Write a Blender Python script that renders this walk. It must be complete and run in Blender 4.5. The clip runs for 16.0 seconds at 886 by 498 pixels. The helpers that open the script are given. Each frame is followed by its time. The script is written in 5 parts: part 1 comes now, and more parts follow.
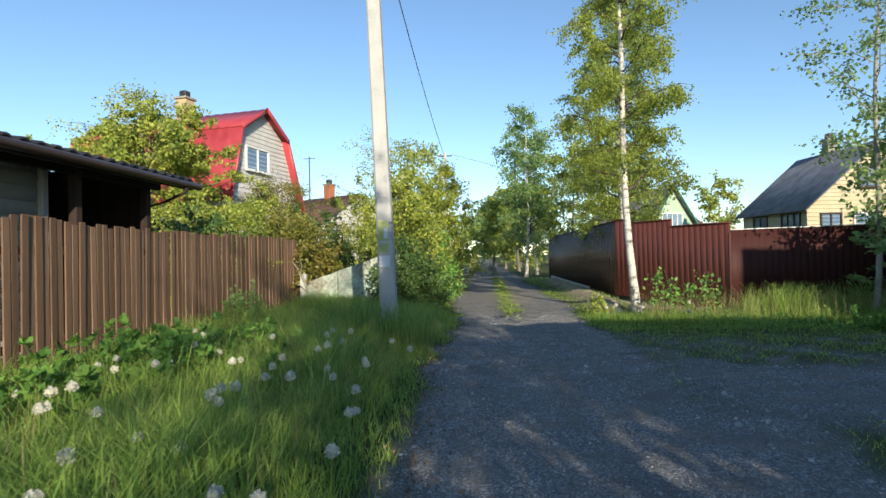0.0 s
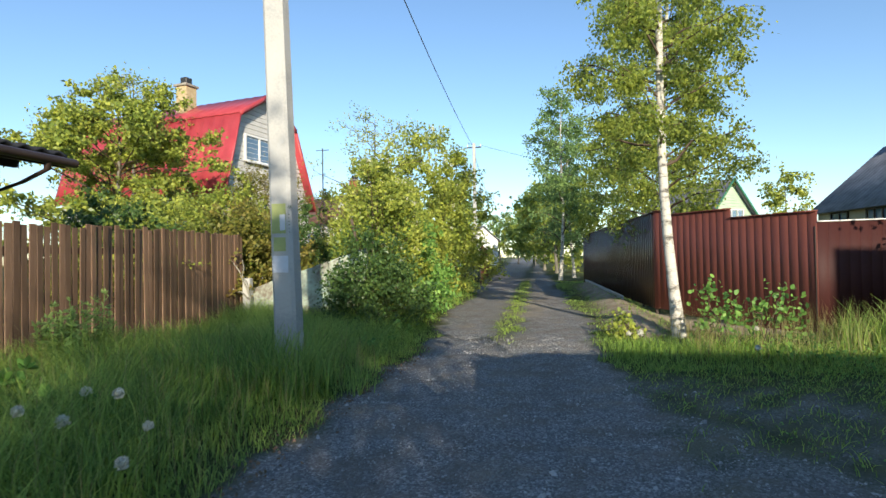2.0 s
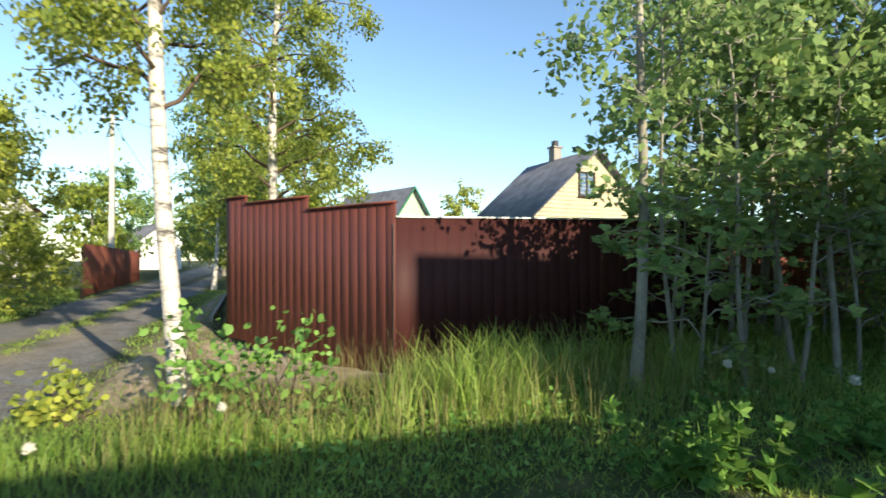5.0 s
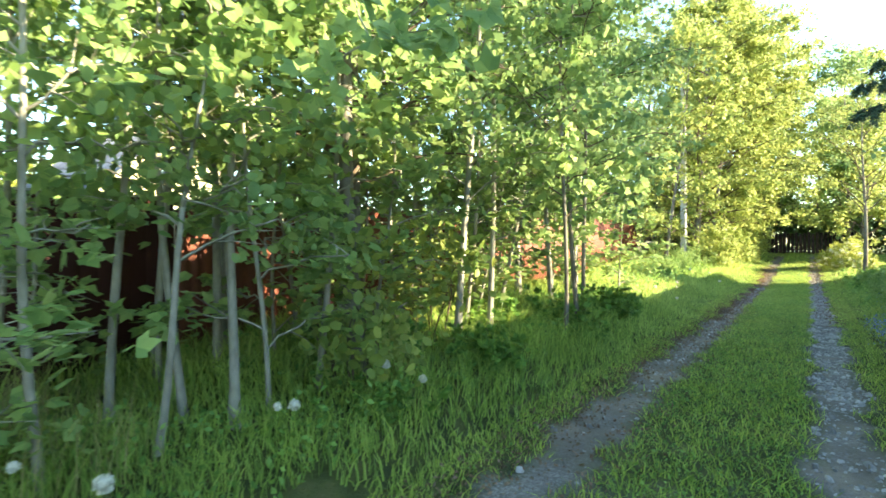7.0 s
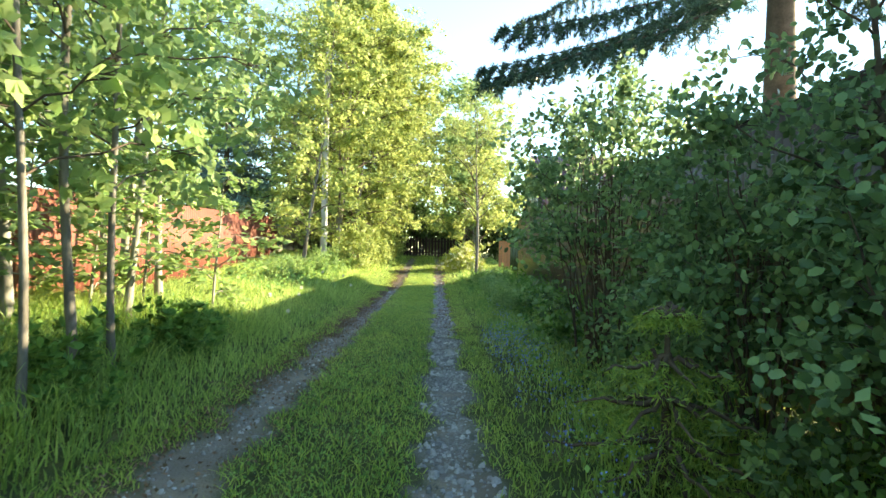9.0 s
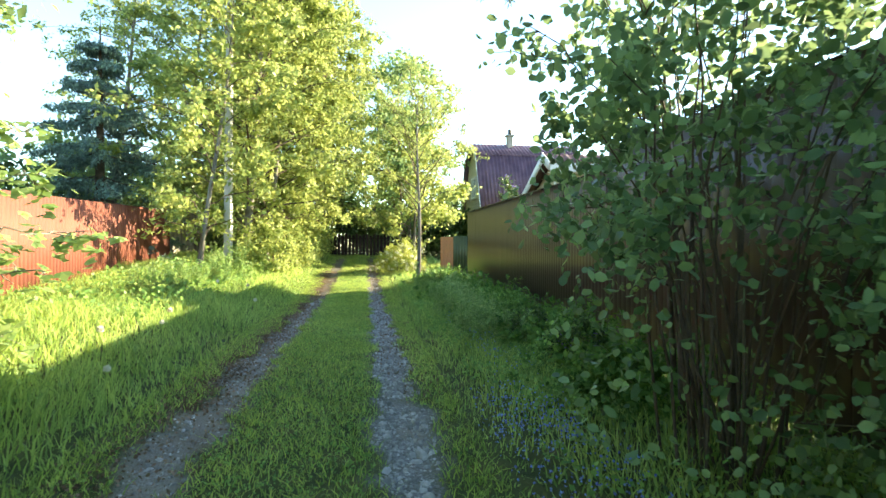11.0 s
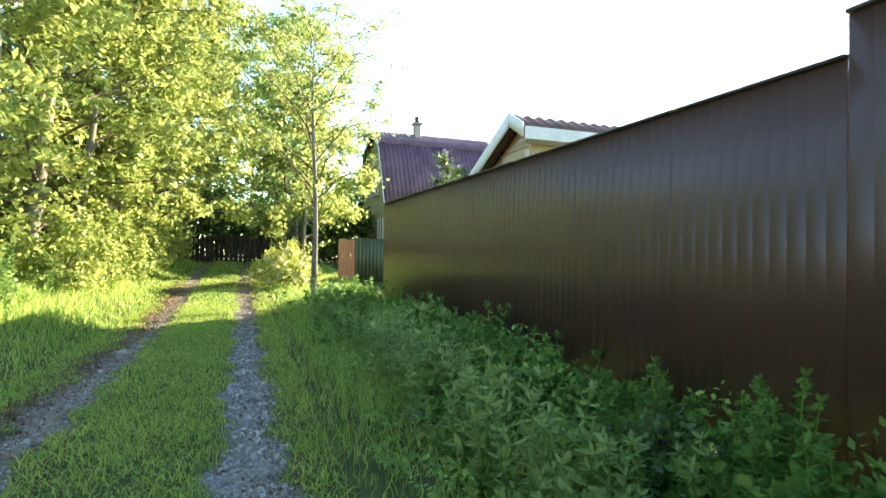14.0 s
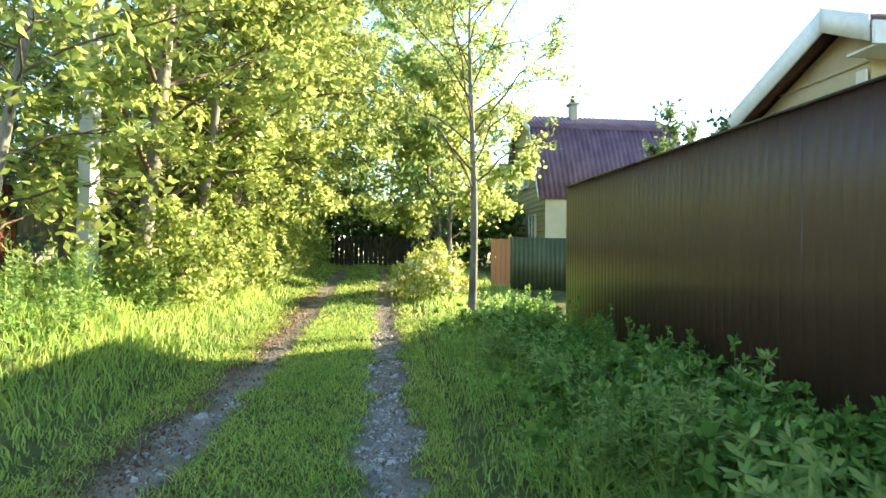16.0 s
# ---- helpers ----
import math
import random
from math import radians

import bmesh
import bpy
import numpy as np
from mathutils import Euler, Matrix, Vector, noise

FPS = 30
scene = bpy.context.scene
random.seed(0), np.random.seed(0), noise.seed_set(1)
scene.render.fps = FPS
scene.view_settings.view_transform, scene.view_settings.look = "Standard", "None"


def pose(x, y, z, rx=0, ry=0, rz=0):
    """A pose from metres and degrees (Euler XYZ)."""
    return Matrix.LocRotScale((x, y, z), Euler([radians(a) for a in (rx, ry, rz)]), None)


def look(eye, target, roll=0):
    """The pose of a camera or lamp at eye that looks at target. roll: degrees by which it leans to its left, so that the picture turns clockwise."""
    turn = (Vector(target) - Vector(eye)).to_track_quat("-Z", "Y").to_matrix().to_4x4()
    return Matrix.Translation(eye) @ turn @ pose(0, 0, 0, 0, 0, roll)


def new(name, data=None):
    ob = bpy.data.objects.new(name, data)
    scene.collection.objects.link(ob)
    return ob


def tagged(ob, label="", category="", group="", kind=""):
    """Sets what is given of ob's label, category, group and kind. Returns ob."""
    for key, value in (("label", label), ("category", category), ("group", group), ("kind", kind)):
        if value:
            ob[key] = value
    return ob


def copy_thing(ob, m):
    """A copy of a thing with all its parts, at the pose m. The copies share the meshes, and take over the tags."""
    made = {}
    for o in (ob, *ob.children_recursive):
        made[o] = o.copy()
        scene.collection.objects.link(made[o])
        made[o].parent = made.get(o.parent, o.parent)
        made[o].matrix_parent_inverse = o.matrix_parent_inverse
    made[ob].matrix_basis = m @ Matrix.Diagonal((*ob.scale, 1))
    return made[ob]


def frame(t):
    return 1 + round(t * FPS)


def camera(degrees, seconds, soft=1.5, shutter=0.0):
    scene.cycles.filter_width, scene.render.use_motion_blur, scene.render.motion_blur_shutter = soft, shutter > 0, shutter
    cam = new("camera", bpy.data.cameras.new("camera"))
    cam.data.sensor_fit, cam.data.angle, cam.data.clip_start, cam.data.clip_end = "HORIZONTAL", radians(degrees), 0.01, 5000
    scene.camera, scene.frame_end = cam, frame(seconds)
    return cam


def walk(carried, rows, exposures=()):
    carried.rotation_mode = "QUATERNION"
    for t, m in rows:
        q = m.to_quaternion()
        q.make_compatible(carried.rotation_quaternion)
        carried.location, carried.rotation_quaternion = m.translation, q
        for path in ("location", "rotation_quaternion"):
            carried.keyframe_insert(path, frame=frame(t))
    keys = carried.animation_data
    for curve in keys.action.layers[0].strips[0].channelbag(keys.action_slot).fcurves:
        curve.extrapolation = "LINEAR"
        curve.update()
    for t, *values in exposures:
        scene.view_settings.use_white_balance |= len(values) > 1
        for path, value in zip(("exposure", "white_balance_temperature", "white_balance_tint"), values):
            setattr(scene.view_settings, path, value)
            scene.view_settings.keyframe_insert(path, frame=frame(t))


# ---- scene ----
cam = camera(79.1, 16.0, shutter=0.15)
PATH = [
    (0, (-0.039, 0.684, 1.265), (-0.244, 2.673, 1.292), -1.2),
    (0.5, (0.228, 1.463, 1.258), (-0.06, 3.441, 1.284), -0.3),
    (1, (0.455, 2.213, 1.252), (0.144, 4.189, 1.28), -1.1),
    (1.5, (0.658, 2.947, 1.25), (0.28, 4.911, 1.278), -0.9),
    (2, (0.894, 3.647, 1.256), (0.511, 5.61, 1.286), -0.9),
    (2.5, (1.173, 4.352, 1.259), (0.786, 6.313, 1.286), -0.9),
    (3, (1.467, 4.993, 1.265), (1.15, 6.968, 1.294), -0.9),
    (3.2, (1.621, 5.22, 1.265), (1.309, 7.196, 1.293), -0.7),
    (5.3, (3.893, 7.198, 1.251), (4.757, 9.001, 1.287), -0.2),
    (5.5, (4.180, 7.345, 1.246), (5.206, 9.061, 1.268), -0.2),
    (6, (4.869, 7.575, 1.252), (6.314, 8.958, 1.250), -0.8),
    (6.5, (5.601, 7.563, 1.262), (7.137, 8.844, 1.251), -0.3),
    (7, (6.470, 7.485, 1.258), (8.123, 8.611, 1.256), -0.3),
    (7.5, (7.250, 7.455, 1.249), (9.023, 8.380, 1.240), 0.4),
    (8, (7.970, 7.422, 1.242), (9.886, 7.998, 1.238), 0.7),
    (8.5, (8.707, 7.407, 1.221), (10.696, 7.613, 1.222), 1.0),
    (9, (9.417, 7.407, 1.214), (11.417, 7.382, 1.222), 1.1),
    (9.2, (9.700, 7.415, 1.212), (11.699, 7.354, 1.226), 1.1),
    (11.3, (13.126, 7.557, 1.246), (15.101, 7.238, 1.255), 0.1),
    (11.5, (13.452, 7.558, 1.25), (15.422, 7.217, 1.268), 0.1),
    (12, (14.245, 7.548, 1.26), (16.202, 7.136, 1.276), 0.3),
    (12.5, (15.021, 7.5, 1.279), (16.945, 6.953, 1.3), 0.6),
    (13, (15.79, 7.429, 1.263), (17.68, 6.775, 1.286), 0.6),
    (13.5, (16.604, 7.368, 1.247), (18.488, 6.698, 1.273), 0.6),
    (14, (17.397, 7.339, 1.228), (19.272, 6.642, 1.255), 0.6),
    (14.5, (18.237, 7.316, 1.233), (20.135, 6.686, 1.26), 0.6),
    (15, (19.053, 7.315, 1.242), (20.977, 6.772, 1.269), 0.6),
    (15.5, (19.883, 7.332, 1.246), (21.857, 7.012, 1.267), 0.4),
    (16, (20.712, 7.326, 1.267), (22.7, 7.107, 1.293), 0.4),
]
walk(cam, [(t, look(eye, target, roll)) for t, eye, target, roll in PATH],
     [(0.0, 0.44, 6500, 8), (3.0, 0.55, 6500, 8), (5.2, 0.95, 6900, 8), (5.7, 1.7, 7600, 4), (6.3, 2.5, 7800, 2), (7.0, 2.65, 7800, 2), (8.0, 2.5, 7700, 2), (9.0, 2.42, 7700, 2), (16.0, 2.5, 7700, 2)])

# ---- light ----
SUN = Vector((0.35, -0.94, 0.335)).normalized()
world = bpy.data.worlds.new("sky")
scene.world = world
world.use_nodes = True
nt = world.node_tree
sky = nt.nodes.new("ShaderNodeTexSky")
sky.sky_type = "NISHITA"
sky.sun_disc = False
sky.sun_elevation = math.asin(SUN.z)
sky.sun_rotation = math.atan2(SUN.x, SUN.y)
sky.air_density, sky.dust_density, sky.ozone_density = 1.0, 0.1, 3.2
nt.links.new(sky.outputs[0], nt.nodes["Background"].inputs[0])
nt.nodes["Background"].inputs[1].default_value = 0.155
lamp = bpy.data.lights.new("sun", "SUN")
lamp.energy, lamp.angle, lamp.color = 5.0, radians(0.6), (1.0, 0.88, 0.70)
sun = new("sun", lamp)
sun.matrix_world = look((0, 0, 30), Vector((0, 0, 30)) - SUN)


# ---- materials ----
def mat(name, a, b, scale=3.0, fine=40.0, rough=0.8, bump=0.3, metal=0.0, islands=0.0, objects=0.0, stretch=(1, 1, 1),
        dist=0.01, translucent=0.0, c=None, spec=0.3):
    """Two colours mixed by noise at two scales, with relief; islands and objects: how much pieces differ in lightness."""
    m = bpy.data.materials.new(name)
    m.use_nodes = True
    n, l = m.node_tree.nodes, m.node_tree.links
    bs = n["Principled BSDF"]
    tc = n.new("ShaderNodeTexCoord")
    mp = n.new("ShaderNodeMapping")
    mp.inputs["Scale"].default_value = stretch
    l.new(tc.outputs["Object"], mp.inputs[0])
    big, small = n.new("ShaderNodeTexNoise"), n.new("ShaderNodeTexNoise")
    for tex, s in ((big, scale), (small, fine)):
        tex.inputs["Scale"].default_value = s
        tex.inputs["Detail"].default_value = 4
        l.new(mp.outputs[0], tex.inputs["Vector"])
    add = n.new("ShaderNodeMath")
    add.operation = "MULTIPLY_ADD"
    add.inputs[1].default_value = 0.5
    l.new(small.outputs[0], add.inputs[0])
    l.new(big.outputs[0], add.inputs[2])
    ramp = n.new("ShaderNodeValToRGB")
    ramp.color_ramp.elements[0].position, ramp.color_ramp.elements[1].position = 0.55, 0.95
    ramp.color_ramp.elements[0].color, ramp.color_ramp.elements[1].color = (*a, 1), (*b, 1)
    if c:
        e = ramp.color_ramp.elements.new(0.75)
        e.color = (*c, 1)
    l.new(add.outputs[0], ramp.inputs[0])
    col = ramp.outputs[0]
    if islands or objects:
        info = n.new("ShaderNodeNewGeometry") if islands else n.new("ShaderNodeObjectInfo")
        out = info.outputs["Random Per Island"] if islands else info.outputs["Random"]
        amount = islands or objects
        rng = n.new("ShaderNodeMapRange")
        rng.inputs["To Min"].default_value, rng.inputs["To Max"].default_value = 1 - amount, 1 + amount
        l.new(out, rng.inputs[0])
        hsv = n.new("ShaderNodeHueSaturation")
        l.new(rng.outputs[0], hsv.inputs["Value"])
        if islands:
            hr = n.new("ShaderNodeMapRange")
            hr.inputs["To Min"].default_value, hr.inputs["To Max"].default_value = 0.515, 0.475
            l.new(out, hr.inputs[0])
            l.new(hr.outputs[0], hsv.inputs["Hue"])
        l.new(col, hsv.inputs["Color"])
        col = hsv.outputs[0]
    l.new(col, bs.inputs["Base Color"])
    bs.inputs["Roughness"].default_value = rough
    bs.inputs["Metallic"].default_value = metal
    bs.inputs["Specular IOR Level"].default_value = spec
    if bump:
        bp = n.new("ShaderNodeBump")
        bp.inputs["Strength"].default_value = bump
        bp.inputs["Distance"].default_value = dist
        l.new(add.outputs[0], bp.inputs["Height"])
        l.new(bp.outputs[0], bs.inputs["Normal"])
    if translucent:
        tr, mix = n.new("ShaderNodeBsdfTranslucent"), n.new("ShaderNodeMixShader")
        hs = n.new("ShaderNodeHueSaturation")
        hs.inputs["Hue"].default_value = 0.482
        hs.inputs["Saturation"].default_value = 0.84
        hs.inputs["Value"].default_value = 1.5
        l.new(col, hs.inputs["Color"])
        l.new(hs.outputs[0], tr.inputs[0])
        mix.inputs[0].default_value = translucent
        l.new(bs.outputs[0], mix.inputs[1])
        l.new(tr.outputs[0], mix.inputs[2])
        l.new(mix.outputs[0], n["Material Output"].inputs[0])
    return m


def plain(name, col, rough=0.6, metal=0.0, spec=0.4, vary=0.12, fine=25.0):
    d = tuple(v * (1 - vary) for v in col)
    u = tuple(min(1, v * (1 + vary)) for v in col)
    return mat(name, d, u, 2.0, fine, rough, 0.15, metal, spec=spec, dist=0.003)


M_BIRCH_LEAF = mat("birch_leaf", (0.19, 0.265, 0.04), (0.30, 0.37, 0.065), 1.0, 9, 0.5, 0, islands=0.35, translucent=0.45)
M_ASPEN_LEAF = mat("aspen_leaf", (0.135, 0.24, 0.075), (0.22, 0.345, 0.115), 1.0, 9, 0.6, 0, islands=0.35, translucent=0.4)
M_MAPLE_LEAF = mat("maple_leaf", (0.175, 0.255, 0.055), (0.28, 0.355, 0.085), 1.0, 9, 0.45, 0, islands=0.3, translucent=0.5)
M_BUSH_LEAF = mat("bush_leaf", (0.215, 0.29, 0.045), (0.36, 0.41, 0.075), 0.8, 9, 0.5, 0, islands=0.4, translucent=0.35)
M_FRESH_LEAF = mat("fresh_maple_leaf", (0.18, 0.30, 0.085), (0.27, 0.41, 0.13), 1.0, 9, 0.65, 0, islands=0.25, translucent=0.5)
M_DARK_LEAF = mat("dark_leaf", (0.055, 0.115, 0.032), (0.11, 0.19, 0.052), 1.0, 9, 0.35, 0, islands=0.4, translucent=0.3)
M_RED_LEAF = mat("reddish_leaf", (0.15, 0.19, 0.03), (0.26, 0.21, 0.05), 0.8, 9, 0.5, 0, islands=0.4, translucent=0.35)
M_HONEY = mat("honeysuckle_leaf", (0.10, 0.20, 0.075), (0.19, 0.32, 0.12), 1.0, 9, 0.35, 0, islands=0.5, translucent=0.35)
M_NEEDLE = mat("spruce_needle", (0.045, 0.09, 0.055), (0.08, 0.14, 0.09), 1.0, 9, 0.5, 0, islands=0.4, translucent=0.1)
M_BLUE_NEEDLE = mat("bluish_needle", (0.11, 0.19, 0.16), (0.20, 0.30, 0.25), 1.0, 9, 0.5, 0, islands=0.4, translucent=0.15)
M_FRESH = mat("fresh_needle", (0.22, 0.36, 0.06), (0.32, 0.46, 0.09), 1.0, 9, 0.5, 0, islands=0.2, translucent=0.3)
M_GRASS = mat("grass_blade", (0.175, 0.31, 0.055), (0.29, 0.43, 0.09), 0.6, 5, 0.5, 0, islands=0.4, translucent=0.5)
M_SHORT = mat("short_grass_blade", (0.21, 0.35, 0.05), (0.33, 0.45, 0.085), 0.9, 7, 0.55, 0, islands=0.4, translucent=0.4)
M_STRAW = mat("dry_grass_blade", (0.28, 0.27, 0.09), (0.36, 0.34, 0.14), 1.0, 9, 0.6, 0, islands=0.3, translucent=0.4)
M_WEED = mat("weed_leaf", (0.125, 0.28, 0.055), (0.21, 0.40, 0.09), 0.8, 9, 0.5, 0, islands=0.35, translucent=0.35)
M_NETTLE = mat("nettle_leaf", (0.09, 0.215, 0.038), (0.155, 0.325, 0.062), 0.8, 9, 0.7, 0, islands=0.35, translucent=0.35)
M_FLUFF = mat("dandelion_fluff", (0.58, 0.57, 0.48), (0.72, 0.70, 0.60), 2.0, 40, 0.9, 0, translucent=0.3)
M_BLOSSOM = mat("white_blossom", (0.66, 0.66, 0.48), (0.8, 0.8, 0.66), 2.0, 40, 0.8, 0, islands=0.2, translucent=0.3)
M_VIOLET = mat("lilac_petal", (0.20, 0.12, 0.42), (0.32, 0.20, 0.55), 2.0, 40, 0.7, 0, islands=0.2, translucent=0.3)
M_BLUE = mat("blue_petal", (0.12, 0.16, 0.5), (0.2, 0.26, 0.65), 2.0, 40, 0.7, 0, islands=0.2, translucent=0.3)
M_BIRCH_BARK = mat("birch_bark", (0.62, 0.58, 0.52), (0.10, 0.09, 0.08), 4.0, 25, 0.75, 0.4, stretch=(1, 1, 2.6), c=(0.60, 0.57, 0.50))
M_BARK = mat("grey_bark", (0.10, 0.09, 0.07), (0.25, 0.23, 0.19), 6.0, 40, 0.85, 0.6, stretch=(1, 1, 0.3))
M_PALE_BARK = mat("pale_bark", (0.20, 0.19, 0.15), (0.36, 0.34, 0.28), 5.0, 30, 0.8, 0.4, stretch=(1, 1, 0.5))
M_TWIG = mat("twig_bark", (0.07, 0.05, 0.035), (0.15, 0.11, 0.08), 6.0, 40, 0.85, 0.3)
M_FENCE_RED = mat("red_brown_sheet", (0.165, 0.052, 0.040), (0.20, 0.065, 0.05), 1.3, 30, 0.55, 0.06, spec=0.3, dist=0.003)
# Red-brown sheet again, with the shade over this fence put into its colour.
M_FENCE_RED_SHADED = mat("shaded_red_brown_sheet", (0.048, 0.015, 0.014), (0.060, 0.019, 0.017), 1.3, 30, 0.6, 0.06, spec=0.2, dist=0.003)
M_FENCE_ORANGE = mat("rust_red_board", (0.16, 0.050, 0.034), (0.22, 0.072, 0.046), 1.5, 30, 0.7, 0.2, objects=0.1, spec=0.3)
M_FENCE_BROWN = mat("brown_sheet", (0.064, 0.036, 0.027), (0.078, 0.045, 0.033), 1.2, 30, 0.32, 0.05, objects=0.04, spec=0.45, dist=0.003)
M_FENCE_GLOSS = mat("glossy_brown_sheet", (0.085, 0.045, 0.032), (0.10, 0.055, 0.04), 1.2, 30, 0.24, 0.12, spec=0.7, dist=0.004)
M_PICKET = mat("brown_stained_board", (0.12, 0.068, 0.042), (0.25, 0.16, 0.105), 5.0, 50, 0.6, 0.5, objects=0.3, stretch=(1, 1, 0.08))
M_GREYWOOD = mat("grey_weathered_board", (0.22, 0.20, 0.17), (0.38, 0.35, 0.30), 4.0, 50, 0.85, 0.5, objects=0.2, stretch=(1, 1, 0.08))
M_DARKWOOD = mat("dark_board", (0.02, 0.013, 0.011), (0.045, 0.028, 0.022), 4.0, 50, 0.7, 0.4, objects=0.3, stretch=(1, 1, 0.1))
M_CONCRETE = mat("pole_concrete", (0.36, 0.36, 0.35), (0.48, 0.48, 0.46), 2.5, 45, 0.85, 0.25, c=(0.46, 0.45, 0.42), dist=0.004)
M_OLDWALL = mat("mint_painted_concrete", (0.20, 0.17, 0.13), (0.50, 0.62, 0.50), 2.2, 18, 0.9, 0.6, c=(0.36, 0.40, 0.32))
M_SAND = mat("sandy_soil", (0.30, 0.22, 0.14), (0.45, 0.35, 0.24), 3.0, 30, 0.95, 0.8)
M_STONE = mat("gravel_stone", (0.19, 0.185, 0.175), (0.40, 0.39, 0.37), 3.0, 60, 0.85, 0.3, islands=0.45)
M_LITTER = mat("dead_leaf", (0.13, 0.085, 0.05), (0.27, 0.19, 0.12), 2.0, 30, 0.9, 0, islands=0.4)
M_ROOF_RED = mat("red_metal_roof", (0.36, 0.04, 0.05), (0.46, 0.065, 0.075), 1.5, 20, 0.40, 0.08, spec=0.5)
M_ROOF_GREY = mat("grey_slate_roof", (0.13, 0.13, 0.14), (0.24, 0.24, 0.25), 1.8, 20, 0.75, 0.3)
M_ROOF_PURPLE = mat("maroon_corrugated_roof", (0.085, 0.045, 0.07), (0.16, 0.09, 0.12), 1.8, 20, 0.6, 0.3)
M_ROOF_TILE = mat("brown_tile_roof", (0.10, 0.05, 0.04), (0.17, 0.09, 0.07), 2.0, 20, 0.6, 0.3)
M_ROOF_DARK = mat("black_roof_tile", (0.02, 0.02, 0.022), (0.05, 0.05, 0.055), 2.0, 20, 0.5, 0.3)
M_WHITEBRICK = mat("white_siding", (0.50, 0.49, 0.47), (0.62, 0.60, 0.57), 1.5, 20, 0.8, 0.2)
M_CREAM = mat("cream_siding", (0.46, 0.40, 0.26), (0.55, 0.49, 0.34), 1.5, 20, 0.75, 0.2)
M_PALE = mat("pale_grey_siding", (0.42, 0.44, 0.43), (0.52, 0.54, 0.52), 1.5, 20, 0.7, 0.2)
M_GREEN = mat("green_siding", (0.03, 0.14, 0.08), (0.05, 0.19, 0.11), 1.5, 20, 0.7, 0.2)
M_MINT = mat("mint_siding", (0.38, 0.50, 0.36), (0.45, 0.57, 0.42), 1.5, 20, 0.7, 0.2)
M_OLIVE = mat("olive_sheet", (0.05, 0.07, 0.035), (0.08, 0.10, 0.05), 1.5, 20, 0.5, 0.1)
M_ORANGEWOOD = mat("orange_stained_board", (0.36, 0.15, 0.07), (0.46, 0.21, 0.10), 3.0, 30, 0.7, 0.2, objects=0.1, stretch=(1, 1, 0.1))
M_WHITE = plain("white_paint", (0.72, 0.72, 0.70), 0.5)
M_BLACK = plain("black_metal", (0.03, 0.03, 0.03), 0.5)
M_GUTTER = plain("dark_brown_metal", (0.045, 0.03, 0.025), 0.35)
M_BRICK = mat("yellow_brick", (0.40, 0.30, 0.16), (0.52, 0.42, 0.26), 6.0, 30, 0.85, 0.4)
M_REDBRICK = mat("red_brick", (0.30, 0.10, 0.05), (0.40, 0.16, 0.08), 6.0, 30, 0.85, 0.4)
M_PAPER = plain("worn_yellow_paper", (0.38, 0.42, 0.16), 0.8)
M_PAPER2 = plain("worn_white_paper", (0.60, 0.62, 0.66), 0.8)
M_INK = plain("dark_green_ink", (0.04, 0.09, 0.05), 0.8)
M_GLASS = mat("window_glass", (0.10, 0.17, 0.26), (0.14, 0.22, 0.32), 1.0, 5, 0.06, 0, spec=0.9)


# ---- mesh helpers ----
def raw(verts, quads, smooth=False):
    """A mesh from an (n, 3) and an (m, 4) array."""
    me = bpy.data.meshes.new("mesh")
    verts, quads = np.asarray(verts, np.float32), np.asarray(quads, np.int32)
    me.vertices.add(len(verts))
    me.vertices.foreach_set("co", verts.ravel())
    me.loops.add(quads.size)
    me.loops.foreach_set("vertex_index", quads.ravel())
    me.polygons.add(len(quads))
    me.polygons.foreach_set("loop_start", np.arange(0, quads.size, 4, dtype=np.int32))
    me.update(calc_edges=True)
    if smooth:
        me.polygons.foreach_set("use_smooth", np.ones(len(quads), bool))
    return me


def part(name, me, material, parent=None, label="", kind=""):
    if isinstance(me, bmesh.types.BMesh):
        bm, me = me, bpy.data.meshes.new(name)
        bm.to_mesh(me)
        bm.free()
    if material and not me.materials:
        me.materials.append(material)
    ob = new(name, me)
    ob.parent = parent
    return tagged(ob, label, kind=kind)


def thing(name, x, y, z, label, category, group="", turn=0.0):
    ob = tagged(new(name), label, category, group)
    ob.matrix_world = pose(x, y, z, 0, 0, turn)
    bpy.context.view_layer.update()
    return ob


def box(bm, c, s, turn=0.0, bevel=0.0):
    """A box of size s at centre c, turned about z, with bevelled edges."""
    geo = bmesh.ops.create_cube(bm, size=1)["verts"]
    bmesh.ops.scale(bm, vec=s, verts=geo)
    if bevel:
        made = bmesh.ops.bevel(bm, geom=list({e for v in geo for e in v.link_edges}), offset=bevel, segments=1, affect="EDGES")
        geo = list({v for f in made["faces"] for v in f.verts} | {v for v in geo if v.is_valid})
    bmesh.ops.rotate(bm, cent=(0, 0, 0), matrix=Matrix.Rotation(radians(turn), 3, "Z"), verts=geo)
    bmesh.ops.translate(bm, vec=c, verts=geo)
    return bm


def cuboid(c, s, turn=0.0, bevel=0.0):
    return box(bmesh.new(), c, s, turn, bevel)


